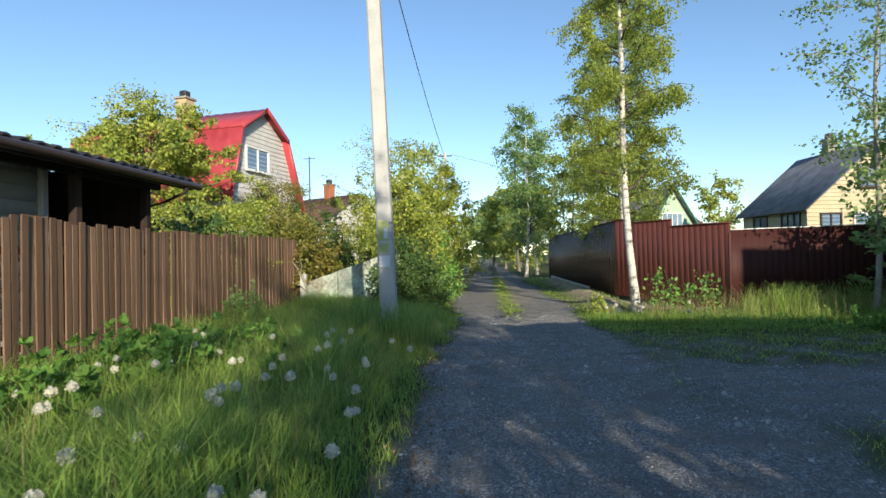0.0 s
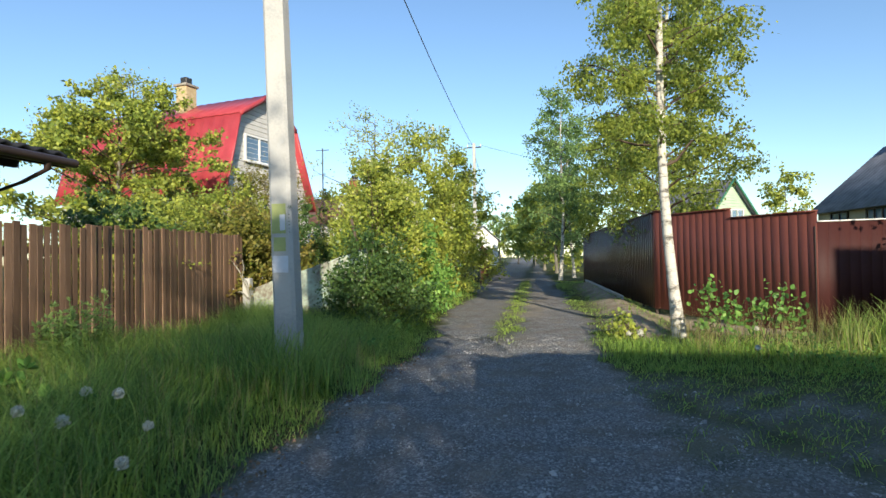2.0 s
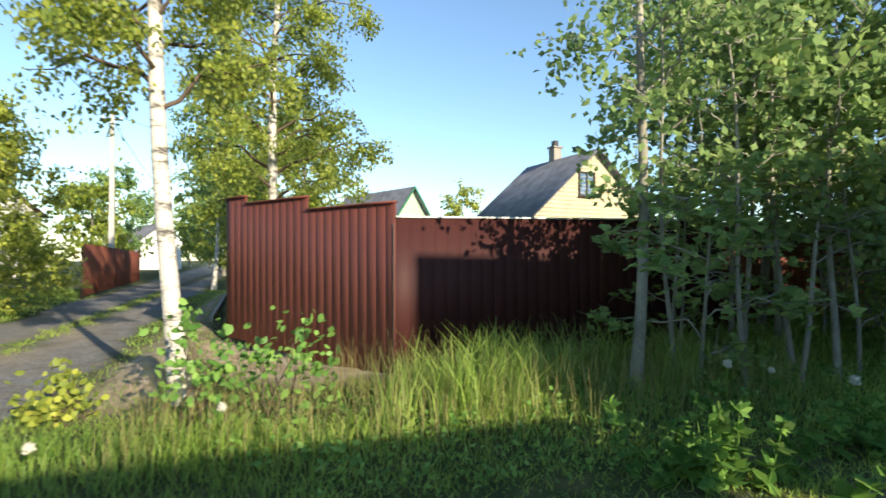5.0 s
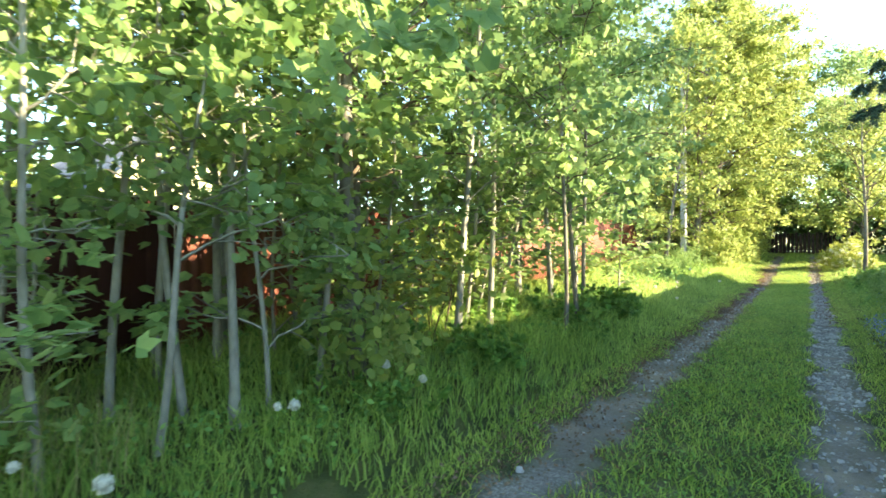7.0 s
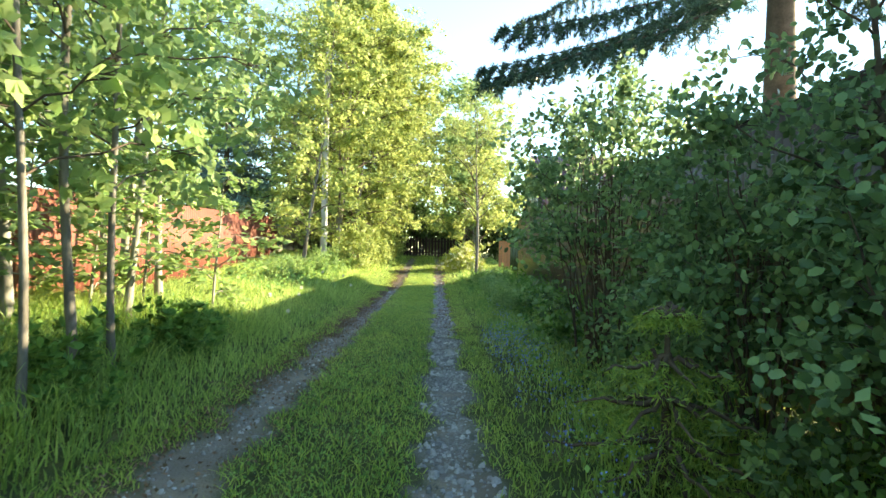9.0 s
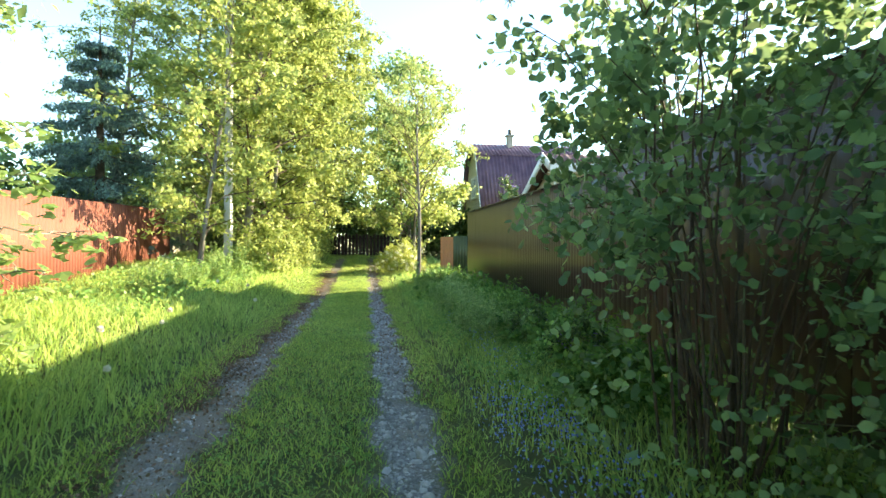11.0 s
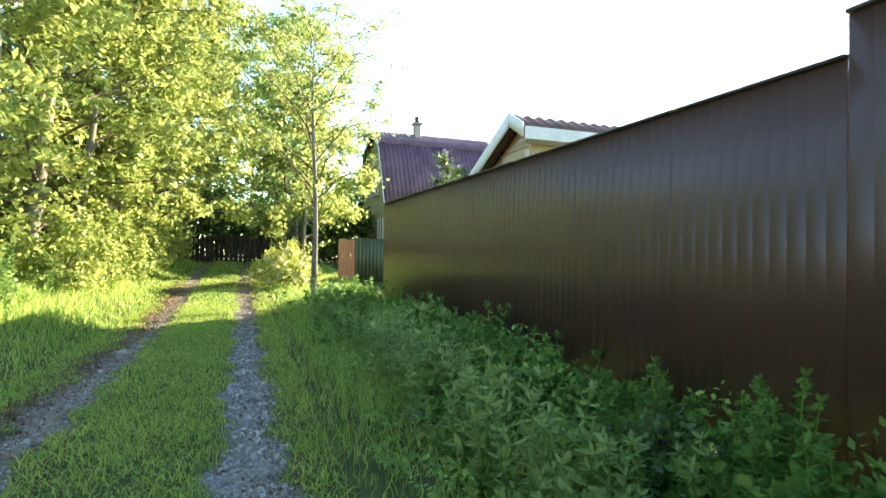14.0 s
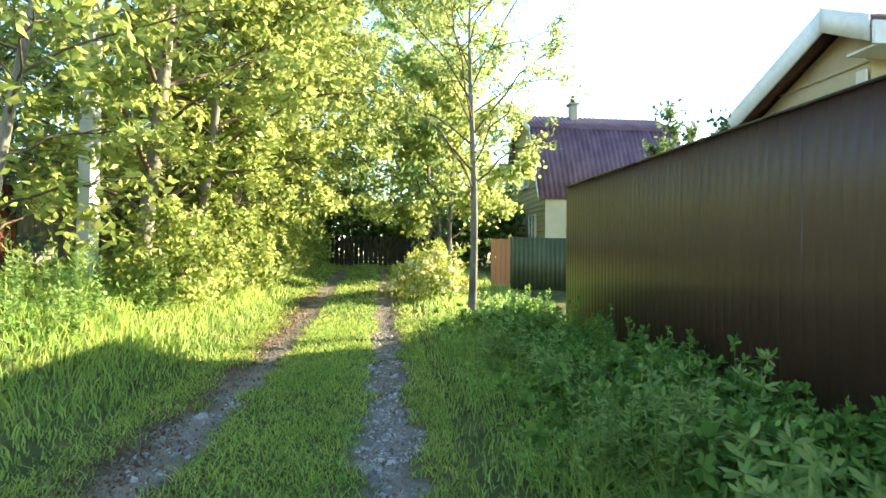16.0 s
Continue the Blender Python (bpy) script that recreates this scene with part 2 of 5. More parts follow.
class Geo:
    """Gathers quads for one mesh."""

    def __init__(self):
        self.v, self.q, self.n = [], [], 0

    def add(self, v, q):
        self.v.append(np.asarray(v, float))
        self.q.append(np.asarray(q, int) + self.n)
        self.n += len(v)

    def mesh(self, smooth=False):
        return raw(np.concatenate(self.v), np.concatenate(self.q), smooth)

    def tube(self, pts, radii, sides=6):
        pts = np.asarray(pts, float)
        radii = np.broadcast_to(radii, len(pts))
        d = np.gradient(pts, axis=0)
        d /= np.linalg.norm(d, axis=1)[:, None] + 1e-9
        ref = np.where(np.abs(d[:, 2:3]) > 0.9, [[1.0, 0, 0]], [[0, 0, 1.0]])
        a = np.cross(d, ref)
        a /= np.linalg.norm(a, axis=1)[:, None] + 1e-9
        b = np.cross(d, a)
        if abs(d[0, 2]) > 0.9:
            a, b = np.broadcast_to(a[0], a.shape), np.broadcast_to(b[0], b.shape)
        ang = np.linspace(0, 2 * np.pi, sides, endpoint=False)
        ring = np.cos(ang)[None, :, None] * a[:, None] + np.sin(ang)[None, :, None] * b[:, None]
        v = (pts[:, None] + ring * radii[:, None, None]).reshape(-1, 3)
        k, s = np.meshgrid(np.arange(len(pts) - 1), np.arange(sides), indexing="ij")
        s2 = (s + 1) % sides
        q = np.stack([k * sides + s, k * sides + s2, (k + 1) * sides + s2, (k + 1) * sides + s], -1).reshape(-1, 4)
        self.add(v, q)

    def ribbed(self, a, b, c, d, ribs, depth, thick=0.006, kind="trapeze"):
        """A ribbed sheet a-b (across the ribs) to d-c (along them)."""
        a, b, c, d = (np.array(p, float) for p in (a, b, c, d))
        if kind == "trapeze":
            us = np.array([0, .12, .22, .62, .72]) / 1.0
            hs = np.array([0, 0, 1, 1, 0])
        elif kind == "groove":
            us = np.array([0, .05, .10, .86, .93])
            hs = np.array([0, 0, 1, 1, .5])
        else:
            us = np.linspace(0, 1, 6, endpoint=False)
            hs = 0.5 - 0.5 * np.cos(us * 2 * np.pi)
        u = np.concatenate([(i + us) / ribs for i in range(ribs)] + [[1.0]])
        h = np.concatenate([hs] * ribs + [[hs[0]]]) * depth
        nrm = np.cross(b - a, d - a)
        nrm /= np.linalg.norm(nrm)
        low, high = a + (b - a) * u[:, None], d + (c - d) * u[:, None]
        off = nrm * h[:, None]
        v = np.concatenate([low + off, high + off, low + off - nrm * thick, high + off - nrm * thick])
        n = len(u)
        i = np.arange(n - 1)
        q = [np.stack([i, i + 1, n + i + 1, n + i], 1), np.stack([2 * n + i + 1, 2 * n + i, 3 * n + i, 3 * n + i + 1], 1),
             np.stack([i + 1, i, 2 * n + i, 2 * n + i + 1], 1), np.stack([n + i, n + i + 1, 3 * n + i + 1, 3 * n + i], 1),
             [[0, n, 3 * n, 2 * n], [n - 1, 3 * n - 1, 4 * n - 1, 2 * n - 1]]]
        self.add(v, np.concatenate([np.array(x) for x in q]))

    def leaves(self, pts, size, rng, droop=0.0, shape=0.6, full=False, flat=0.0, lobes=1):
        """A folded leaf at every point, four-cornered or, in full, rounded with six corners; flat turns its face to the sky, lobes fans it out."""
        n = len(pts)
        d = rng.normal(size=(n, 3)) * [1, 1, 1 - 0.6 * flat]
        d[:, 2] -= droop
        d /= np.linalg.norm(d, axis=1)[:, None]
        s = np.cross(d, rng.normal(size=(n, 3)) * (1 - 0.6 * flat) + [0, 0, 1.6 * flat])
        s /= np.linalg.norm(s, axis=1)[:, None] + 1e-9
        L = (size * rng.uniform(0.7, 1.25, n))[:, None]
        if full:
            nn = np.cross(d, s)
            w, lift = s * L * shape * 0.5, nn * L * 0.07
            v = np.stack([pts, pts + d * L * 0.28 + w * 0.85 + lift, pts + d * L * 0.66 + w + lift, pts + d * L,
                          pts + d * L * 0.66 - w + lift, pts + d * L * 0.28 - w * 0.85 + lift], 1)
            k = np.arange(n)[:, None] * 6
            self.add(v.reshape(-1, 3), np.concatenate([k + [0, 1, 2, 3], k + [0, 3, 4, 5]]))
            return
        fan = {1: ((0.0, 1.0),), 3: ((-0.95, 0.8), (0.0, 1.0), (0.95, 0.8))}[lobes]
        for turn, k in fan:
            dd = d * math.cos(turn) + s * math.sin(turn)
            ss = s * math.cos(turn) - d * math.sin(turn)
            nn = np.cross(dd, ss)
            mid = pts + dd * L * k * 0.45
            v = np.stack([pts, mid + ss * L * shape * 0.5 * k + nn * L * 0.08, pts + dd * L * k, mid - ss * L * shape * 0.5 * k + nn * L * 0.08], 1)
            self.add(v.reshape(-1, 3), np.arange(4 * n).reshape(n, 4))



def curve_pts(p0, p1, sag, k, rng, wob=0.03):
    t = np.linspace(0, 1, k)[:, None]
    p0, p1 = np.array(p0, float), np.array(p1, float)
    p = p0 + (p1 - p0) * t
    p[:, 2] += (4 * sag * t * (1 - t))[:, 0]
    p[1:] += rng.normal(size=(k - 1, 3)) * wob
    return p


def tree(name, x, y, height, r, crown, low, limbs, leaves, size, leafmat, barkmat, label, group="", seed=1, lean=(0, 0),
         droop=0.5, rise=0.5, sigma=0.22, z=None, shape=0.7, full=False, category="tree", flat=0.0, lobes=1):
    """A tapered, slightly crooked trunk with limbs and twigs, and a crown of single leaves in uneven clumps."""
    rng = np.random.default_rng(seed)
    z = ground_z(x, y) - 0.03 if z is None else z
    top = thing(name, x, y, z, label, category, group)
    wood = Geo()
    k = 14
    t = np.linspace(0, 1, k)
    px = lean[0] * t + 0.06 * height / 8 * np.sin(t * 7 + seed)
    py = lean[1] * t + 0.06 * height / 8 * np.cos(t * 6 + seed * 2) - 0.06 * height / 8 * math.cos(seed * 2)
    px -= px[0]
    trunk = np.stack([px, py, t * height], 1)
    wood.tube(trunk, r * (1 - t) ** 0.8 + 0.006 + r * 0.35 * np.exp(-t * 40), 9)
    tips, weights = [], []
    limbwood = Geo()
    for i in range(limbs):
        f = low + (0.97 - low) * ((i + rng.uniform(0, 1)) / limbs)
        s = np.array([np.interp(f, t, trunk[:, j]) for j in range(3)])
        az = i * 2.4 + rng.uniform(-0.5, 0.5)
        g = (f - low) / (1 - low)
        reach = crown * (math.sin(math.pi * min(1, 0.22 + 0.78 * g) ** 0.8) * 0.8 + 0.25) * rng.uniform(0.5, 1.35)
        e = s + [math.cos(az) * reach, math.sin(az) * reach, reach * rise * rng.uniform(0.5, 1.3)]
        c = curve_pts(s, e, reach * 0.10, 7, rng, 0.03)
        rr = max(0.010, r * 0.38 * (1 - f) ** 0.5)
        limbwood.tube(c, np.linspace(rr, 0.004, 7), 4)
        out = (e - s) / (np.linalg.norm(e - s) + 1e-9)
        for j in range(7):
            u = rng.uniform(0.2, 1.0)
            b = np.array([np.interp(u, np.linspace(0, 1, 7), c[:, m]) for m in range(3)])
            span = 0.34 * max(0.9, crown) * rng.uniform(0.5, 1.2) * (1.15 - 0.5 * u)
            dirn = rng.normal(size=3) * [0.8, 0.8, 0.45] + out * 0.9 + [0, 0, 0.25 * rise - 0.35 * droop]
            dirn /= np.linalg.norm(dirn)
            q = b + dirn * span - [0, 0, droop * 0.2 * span]
            tw = curve_pts(b, q, 0.05 * span, 4, rng, 0.015)
            if j < 5:
                limbwood.tube(tw[[0, 1, 3]], [0.007, 0.005, 0.002], 3)
            load = rng.uniform(0.3, 1.7)
            for m in range(4):
                f0 = tw[rng.integers(1, 4)]
                sd = rng.normal(size=3) * [1, 1, 0.5] + dirn * 0.8 - [0, 0, droop * 1.1]
                sd /= np.linalg.norm(sd)
                f1 = f0 + sd * sigma * rng.uniform(0.9, 2.2)
                tips.append(np.stack([f0, f1]))
                weights.append(load * rng.uniform(0.5, 1.5))
    tips = np.array(tips)
    weights = np.array(weights)
    pick = tips[rng.choice(len(tips), leaves, p=weights / weights.sum())]
    along = rng.uniform(0.05, 1.05, leaves)[:, None]
    pts = pick[:, 0] * (1 - along) + pick[:, 1] * along + rng.normal(size=(leaves, 3)) * sigma * 0.26 * [1, 1, 0.8]
    crownset = Geo()
    crownset.leaves(pts, size, rng, droop, shape, full, flat, lobes)
    tr = part("trunk", wood.mesh(True), barkmat, top)
    part("branchwork", limbwood.mesh(True), M_TWIG if barkmat is not M_PALE_BARK else barkmat, tr, kind="stuff")
    part("crown", crownset.mesh(), leafmat, top)
    return top


def bush(name, x, y, rx, ry, h, leaves, size, leafmat, label, group="", seed=1, clumps=40, sigma=0.16, stems=14, z=None,
         turn=0.0, low=0.1, shape=0.65, blossom=0, category="bush", stem_r=0.012, full=False, petals=None):
    """Stems that fan out from the ground to clumps of single leaves, denser towards the outside."""
    rng = np.random.default_rng(seed)
    z = ground_z(x, y) - 0.02 if z is None else z
    top = thing(name, x, y, z, label, category, group, turn)
    d = rng.normal(size=(clumps, 3))
    d[:, 2] = np.abs(d[:, 2]) * 0.9 + 0.02
    d /= np.linalg.norm(d, axis=1)[:, None]
    rad = rng.uniform(0.45, 1.05, clumps) ** 0.6
    c = d * rad[:, None] * [rx, ry, h * (1 - low)] + [0, 0, h * low]
    wood = Geo()
    for i in range(min(stems, clumps)):
        s = np.array([c[i, 0] * 0.2 + rng.normal() * 0.1, c[i, 1] * 0.2 + rng.normal() * 0.1, 0])
        wood.tube(curve_pts(s, c[i] * [1.05, 1.05, 1.02], 0.12 * h, 6, rng, 0.03), np.linspace(stem_r, 0.004, 6), 4)
    w = rng.uniform(0.4, 1.6, clumps)
    pick = rng.choice(clumps, leaves, p=w / w.sum())
    rays = 9
    way = rng.normal(size=(clumps, rays, 3)) + d[:, None] * 0.9 + [0, 0, 0.25]
    way *= sigma * 2.1 * rng.uniform(0.5, 1.3, (clumps, rays, 1)) / np.linalg.norm(way, axis=2)[..., None]
    pts = c[pick] + way[pick, rng.integers(0, rays, leaves)] * rng.uniform(0, 1, leaves)[:, None] + rng.normal(size=(leaves, 3)) * sigma * 0.22
    fill = rng.random(leaves) < 0.22
    dd = rng.normal(size=(fill.sum(), 3))
    dd[:, 2] = np.abs(dd[:, 2])
    dd /= np.linalg.norm(dd, axis=1)[:, None]
    pts[fill] = dd * (rng.uniform(0.3, 0.95, fill.sum()) ** 0.5)[:, None] * [rx, ry, h]
    pts[:, 2] = np.abs(pts[:, 2]) + 0.03
    g = Geo()
    g.leaves(pts, size, rng, -0.1, shape, full, 0.05)
    part("stemwork", wood.mesh(True), M_TWIG, top, kind="stuff")
    part("crown", g.mesh(), leafmat, top)
    if blossom:
        b = Geo()
        o = c[rng.choice(clumps, blossom)] * 1.08
        o = o[:, None] + rng.normal(size=(blossom, 14, 3)) * 0.035
        b.leaves(o.reshape(-1, 3), 0.03, rng, 0, 1.0)
        part("blossom", b.mesh(), petals or M_BLOSSOM, top, "violet flower clusters" if petals else "small clusters of creamy white flowers")
    return top


# ---- ground ----
def smooth(a, b, v):
    t = np.clip((np.asarray(v, float) - a) / (b - a), 0, 1)
    return t * t * (3 - 2 * t)


def wave(x, y, s, k):
    return (np.sin(x * s + k) * np.cos(y * s * 1.3 + k * 2.1) + 0.6 * np.sin(x * s * 2.3 + y * s * 1.7 + k * 3) + 0.4 * np.cos(x * s * 4.1 - y * s * 3.7 + k)) / 2


def road_left(y):
    return -0.62 - 0.055 * np.clip(y - 5, 0, 200) + 0.15 * np.sin(y * 0.7)


def road_right(y):
    return 1.65 - 0.03 * np.clip(y - 11, 0, 200) + 0.12 * np.sin(y * 0.9 + 1)


def ground_z(x, y):
    x, y = np.asarray(x, float), np.asarray(y, float)
    z = 0.012 * wave(x, y, 1.9, 0.3)
    z = z + 0.10 * smooth(0.1, 1.2, road_left(y) - x)
    lane = smooth(3.0, 6.5, x) * (1 - smooth(44, 50, x))
    z = z + lane * (smooth(9.2, 11.5, y) * (0.10 + 0.25 * smooth(7, 13, x) + 0.35 * smooth(20, 28, x)) - 0.12 * smooth(6.6, 5.4, y) * smooth(7, 12, x))
    bank = np.exp(-((x - 2.45) / 0.45) ** 2) * smooth(12.0, 13.5, y) * (1 - smooth(25, 28, y))
    z = z + 0.22 * bank
    z = z + 0.06 * np.clip(x - 27.5, 0, 15) * smooth(20, 5, np.abs(y - 8))
    rut = np.minimum(np.abs(y - 8.75), np.abs(y - 7.3))
    z = z - 0.035 * np.exp(-(rut / 0.22) ** 2) * smooth(5, 8, x)
    return z


def masks(x, y):
    """How much gravel and how much sand the ground shows."""
    w = 0.16 * wave(x, y, 3.1, 1.0) + 0.07 * wave(x, y, 9.0, 2.0)
    road = smooth(-0.12, 0.12, x - road_left(y) + w) * smooth(-0.12, 0.12, road_right(y) - x + w)
    road = road * (1 - 0.8 * np.exp(-((x - 0.45 + 0.02 * y + w) / 0.26) ** 2) * smooth(10, 13, y))
    mouth = smooth(1.0, 2.2, x) * smooth(4.2, 5.0, y + w * 2 - 0.05 * x) * smooth(9.5, 8.7, y + w * 2 + 0.1 * (x - 4)) * (1 - smooth(7.5, 10.0, x + 4 * w))
    mouth = mouth * (1 - 0.8 * smooth(-0.15, 0.3, wave(x, y, 2.3, 3.4) + w) * smooth(1.9, 2.7, x) * smooth(6.4, 7.4, y) * smooth(6.5, 5.0, x))
    worn = smooth(1.3, 2.0, x + w) * smooth(6.6, 7.8, y + 0.6 * w) * smooth(6.5, 5.5, x)
    mouth = mouth * (1 - worn * (0.55 + 0.4 * wave(x, y, 3.3, 5.1)).clip(0, 1))
    south = smooth(2.4, 2.0, x + w) * smooth(-0.9, -0.5, x) * smooth(6.0, 5.0, y)
    ruts = (smooth(0.27, 0.12, np.abs(y - 8.72) - w * 0.9) + smooth(0.25, 0.10, np.abs(y - 7.28) - w * 0.7)) * smooth(5.5, 7.5, x) * (1 - smooth(38, 43, x))
    gravel = np.clip(np.maximum(np.maximum(road, mouth), np.maximum(south, ruts)), 0, 1)
    sand = np.exp(-((x - 2.3 + w) / 0.38) ** 2) * smooth(11.4, 12.6, y) * (1 - smooth(25, 28, y))
    sand = np.maximum(sand, smooth(0.85, 0.35, np.abs((x - 2.75) * 0.84 + (y - 14.9) * 0.54 + w)) * smooth(2.4, 2.9, x) * smooth(5.3, 4.6, x) * smooth(12.0, 12.5, y) * smooth(15.5, 15, y))
    sand = np.maximum(sand, 0.55 * np.exp(-((x - 0.75 + 0.02 * y) / 0.5) ** 2) * smooth(13.5, 16, y) * smooth(24, 19, y) * (wave(x, y, 1.7, 2) + 0.7).clip(0, 1))
    return gravel, np.clip(sand, 0, 1)


def spaced(lo, hi, step, far, k=40):
    g = np.cumsum(np.geomspace(step, far, k))
    return np.concatenate([(lo - g)[::-1], np.arange(lo, hi, step), hi + g])


def build_ground():
    xs, ys = spaced(-5, 32, 0.13, 60), spaced(1.5, 16, 0.13, 60)
    X, Y = np.meshgrid(xs, ys, indexing="ij")
    g, s = masks(X, Y)
    Z = ground_z(X, Y) + 0.006 * np.random.default_rng(5).normal(size=X.shape) * (np.abs(X) < 60)
    n, m = X.shape
    i, j = np.meshgrid(np.arange(n - 1), np.arange(m - 1), indexing="ij")
    q = np.stack([i * m + j, (i + 1) * m + j, (i + 1) * m + j + 1, i * m + j + 1], -1).reshape(-1, 4)
    me = raw(np.stack([X, Y, Z], -1).reshape(-1, 3), q, True)
    bare = smooth(8, 11, X) * (1 - 0.7 * smooth(0.5, 0.3, np.abs(Y - 7.3)) * smooth(11, 15, X) * smooth(26, 23, X)) * (0.75 + 0.4 * wave(X, Y, 2.7, 6)).clip(0.2, 1)
    for nm, arr in (("gravel", g), ("sand", s), ("bare", bare)):
        at = me.attributes.new(nm, "FLOAT", "POINT")
        at.data.foreach_set("value", arr.ravel().astype(np.float32))
    m_ = bpy.data.materials.new("gravel_and_soil")
    m_.use_nodes = True
    nd, l = m_.node_tree.nodes, m_.node_tree.links
    bs = nd["Principled BSDF"]
    tc = nd.new("ShaderNodeTexCoord")

    def noise_(s_, d=5):
        t_ = nd.new("ShaderNodeTexNoise")
        t_.inputs["Scale"].default_value, t_.inputs["Detail"].default_value = s_, d
        l.new(tc.outputs["Object"], t_.inputs["Vector"])
        return t_.outputs[0]

    def ramp_(src, *stops):
        r_ = nd.new("ShaderNodeValToRGB")
        els = r_.color_ramp.elements
        els[0].position, els[0].color = stops[0][0], (*stops[0][1], 1)
        els[1].position, els[1].color = stops[-1][0], (*stops[-1][1], 1)
        for p_, c_ in stops[1:-1]:
            els.new(p_).color = (*c_, 1)
        l.new(src, r_.inputs[0])
        return r_.outputs[0]

    def mixc(f, a, b):
        x_ = nd.new("ShaderNodeMix")
        x_.data_type = "RGBA"
        l.new(f, x_.inputs[0])
        l.new(a, x_.inputs[6])
        l.new(b, x_.inputs[7])
        return x_.outputs[2]

    vor = nd.new("ShaderNodeTexVoronoi")
    vor.inputs["Scale"].default_value = 75
    l.new(tc.outputs["Object"], vor.inputs["Vector"])
    stones = ramp_(vor.outputs["Color"], (0.1, (0.12, 0.12, 0.12)), (0.55, (0.21, 0.21, 0.21)), (0.95, (0.44, 0.44, 0.43)))
    dirt = ramp_(noise_(1.7), (0.35, (0.155, 0.13, 0.105)), (0.52, (0.20, 0.17, 0.14)), (0.68, (0.29, 0.24, 0.18)))
    gravel = mixc(ramp_(noise_(2.6), (0.38, (0.35, 0.35, 0.35)), (0.56, (0.92, 0.92, 0.92))), dirt, stones)
    soil = ramp_(noise_(4), (0.35, (0.045, 0.06, 0.02)), (0.55, (0.08, 0.095, 0.03)), (0.7, (0.13, 0.12, 0.05)))
    sandc = ramp_(noise_(5), (0.35, (0.36, 0.28, 0.19)), (0.65, (0.54, 0.44, 0.32)))
    fac = []
    for nm in ("gravel", "sand", "bare"):
        a_ = nd.new("ShaderNodeAttribute")
        a_.attribute_name = nm
        fac.append(a_.outputs["Fac"])
    l.new(mixc(fac[1], mixc(fac[0], soil, mixc(fac[2], gravel, dirt)), sandc), bs.inputs["Base Color"])
    bs.inputs["Roughness"].default_value = 0.95
    bs.inputs["Specular IOR Level"].default_value = 0.2
    bp = nd.new("ShaderNodeBump")
    bp.inputs["Strength"].default_value, bp.inputs["Distance"].default_value = 0.9, 0.012
    l.new(vor.outputs["Distance"], bp.inputs["Height"])
    bp.invert = True
    bp2 = nd.new("ShaderNodeBump")
    bp2.inputs["Strength"].default_value, bp2.inputs["Distance"].default_value = 0.6, 0.04
    l.new(noise_(7), bp2.inputs["Height"])
    l.new(bp.outputs[0], bp2.inputs["Normal"])
    l.new(bp2.outputs[0], bs.inputs["Normal"])
    part("ground", me, m_, None, kind="structure")


build_ground()


# ---- fences ----
def sheet_fence(name, stops, material, label, ribs, depth=0.02, group="", cap=None, side=1, kind="trapeze"):
    """stops: (x, y, bottom, top) where sheets meet; each sheet's top and bottom run straight from its first to its last stop."""
    x0, y0 = stops[0][0][0], stops[0][0][1]
    top = thing(name, x0, y0, 0, label, "fence", group)
    for a, b in stops:
        pa, pb = np.array(a[:2]) - (x0, y0), np.array(b[:2]) - (x0, y0)
        if side < 0:
            a, b, pa, pb = b, a, pb, pa
        n = max(2, round(np.linalg.norm(pb - pa) / ribs))
        g = Geo()
        g.ribbed((*pa, a[2]), (*pb, b[2]), (*pb, b[3]), (*pa, a[3]), n, depth, kind=kind)
        sheet = part("sheet", g.mesh(), material, top)
        if cap:
            c = Geo()
            d = (pb - pa) / np.linalg.norm(pb - pa)
            nn = np.array([d[1], -d[0]]) * 0.5
            c.ribbed((*(pa + nn * 0.05 + nn * depth), a[3] + 0.003), (*(pb + nn * 0.05 + nn * depth), b[3] + 0.003), (*(pb - nn * 0.06), b[3] + 0.003), (*(pa - nn * 0.06), a[3] + 0.003), 1, 0.0, 0.02)
            part("cap", c.mesh(), cap, top)
    d = 0.04
    for a, b in stops:
        dirn = np.array(b[:2]) - np.array(a[:2])
        nrm = np.array([-dirn[1], dirn[0]]) / np.linalg.norm(dirn) * d * side
        p = np.array(a[:2]) - (x0, y0) + nrm
        part("post", cuboid((p[0], p[1], (a[3] - 0.05) / 2 - 0.1), (0.05, 0.05, a[3] + 0.1), math.degrees(math.atan2(dirn[1], dirn[0])), 0.004), M_GUTTER, top)
    return top


def split(p, q, n):
    """n sheets in a row from p to q."""
    t = np.linspace(0, 1, n + 1)
    pts = [tuple(np.array(p) + (np.array(q) - np.array(p)) * v) for v in t]
    return list(zip(pts[:-1], pts[1:]))


A, S1, S2, C = (3.0, 15.1), (3.25, 14.72), (3.98, 13.62), (4.78, 12.42)
corner = [((*A, 0.16, 2.12), (*S1, 0.15, 2.12)), ((*S1, 0.10, 2.02), (*S2, 0.08, 2.02)), ((*S2, 0.03, 1.86), (*C, 0.0, 1.86))]
sheet_fence("metal_fence", corner, M_FENCE_RED, "red-brown ribbed metal fence with stepped top above sandy bank", 0.15, 0.005, "red-brown metal fences", M_FENCE_RED, 1, "groove")
sheet_fence("metal_fence", split((*A, 0.16, 2.10), (2.35, 26.5, 0.15, 2.05), 10), M_FENCE_GLOSS, "dark glossy brown ribbed metal fence along the gravel road", 0.16, 0.025, "red-brown metal fences", M_GUTTER, -1)
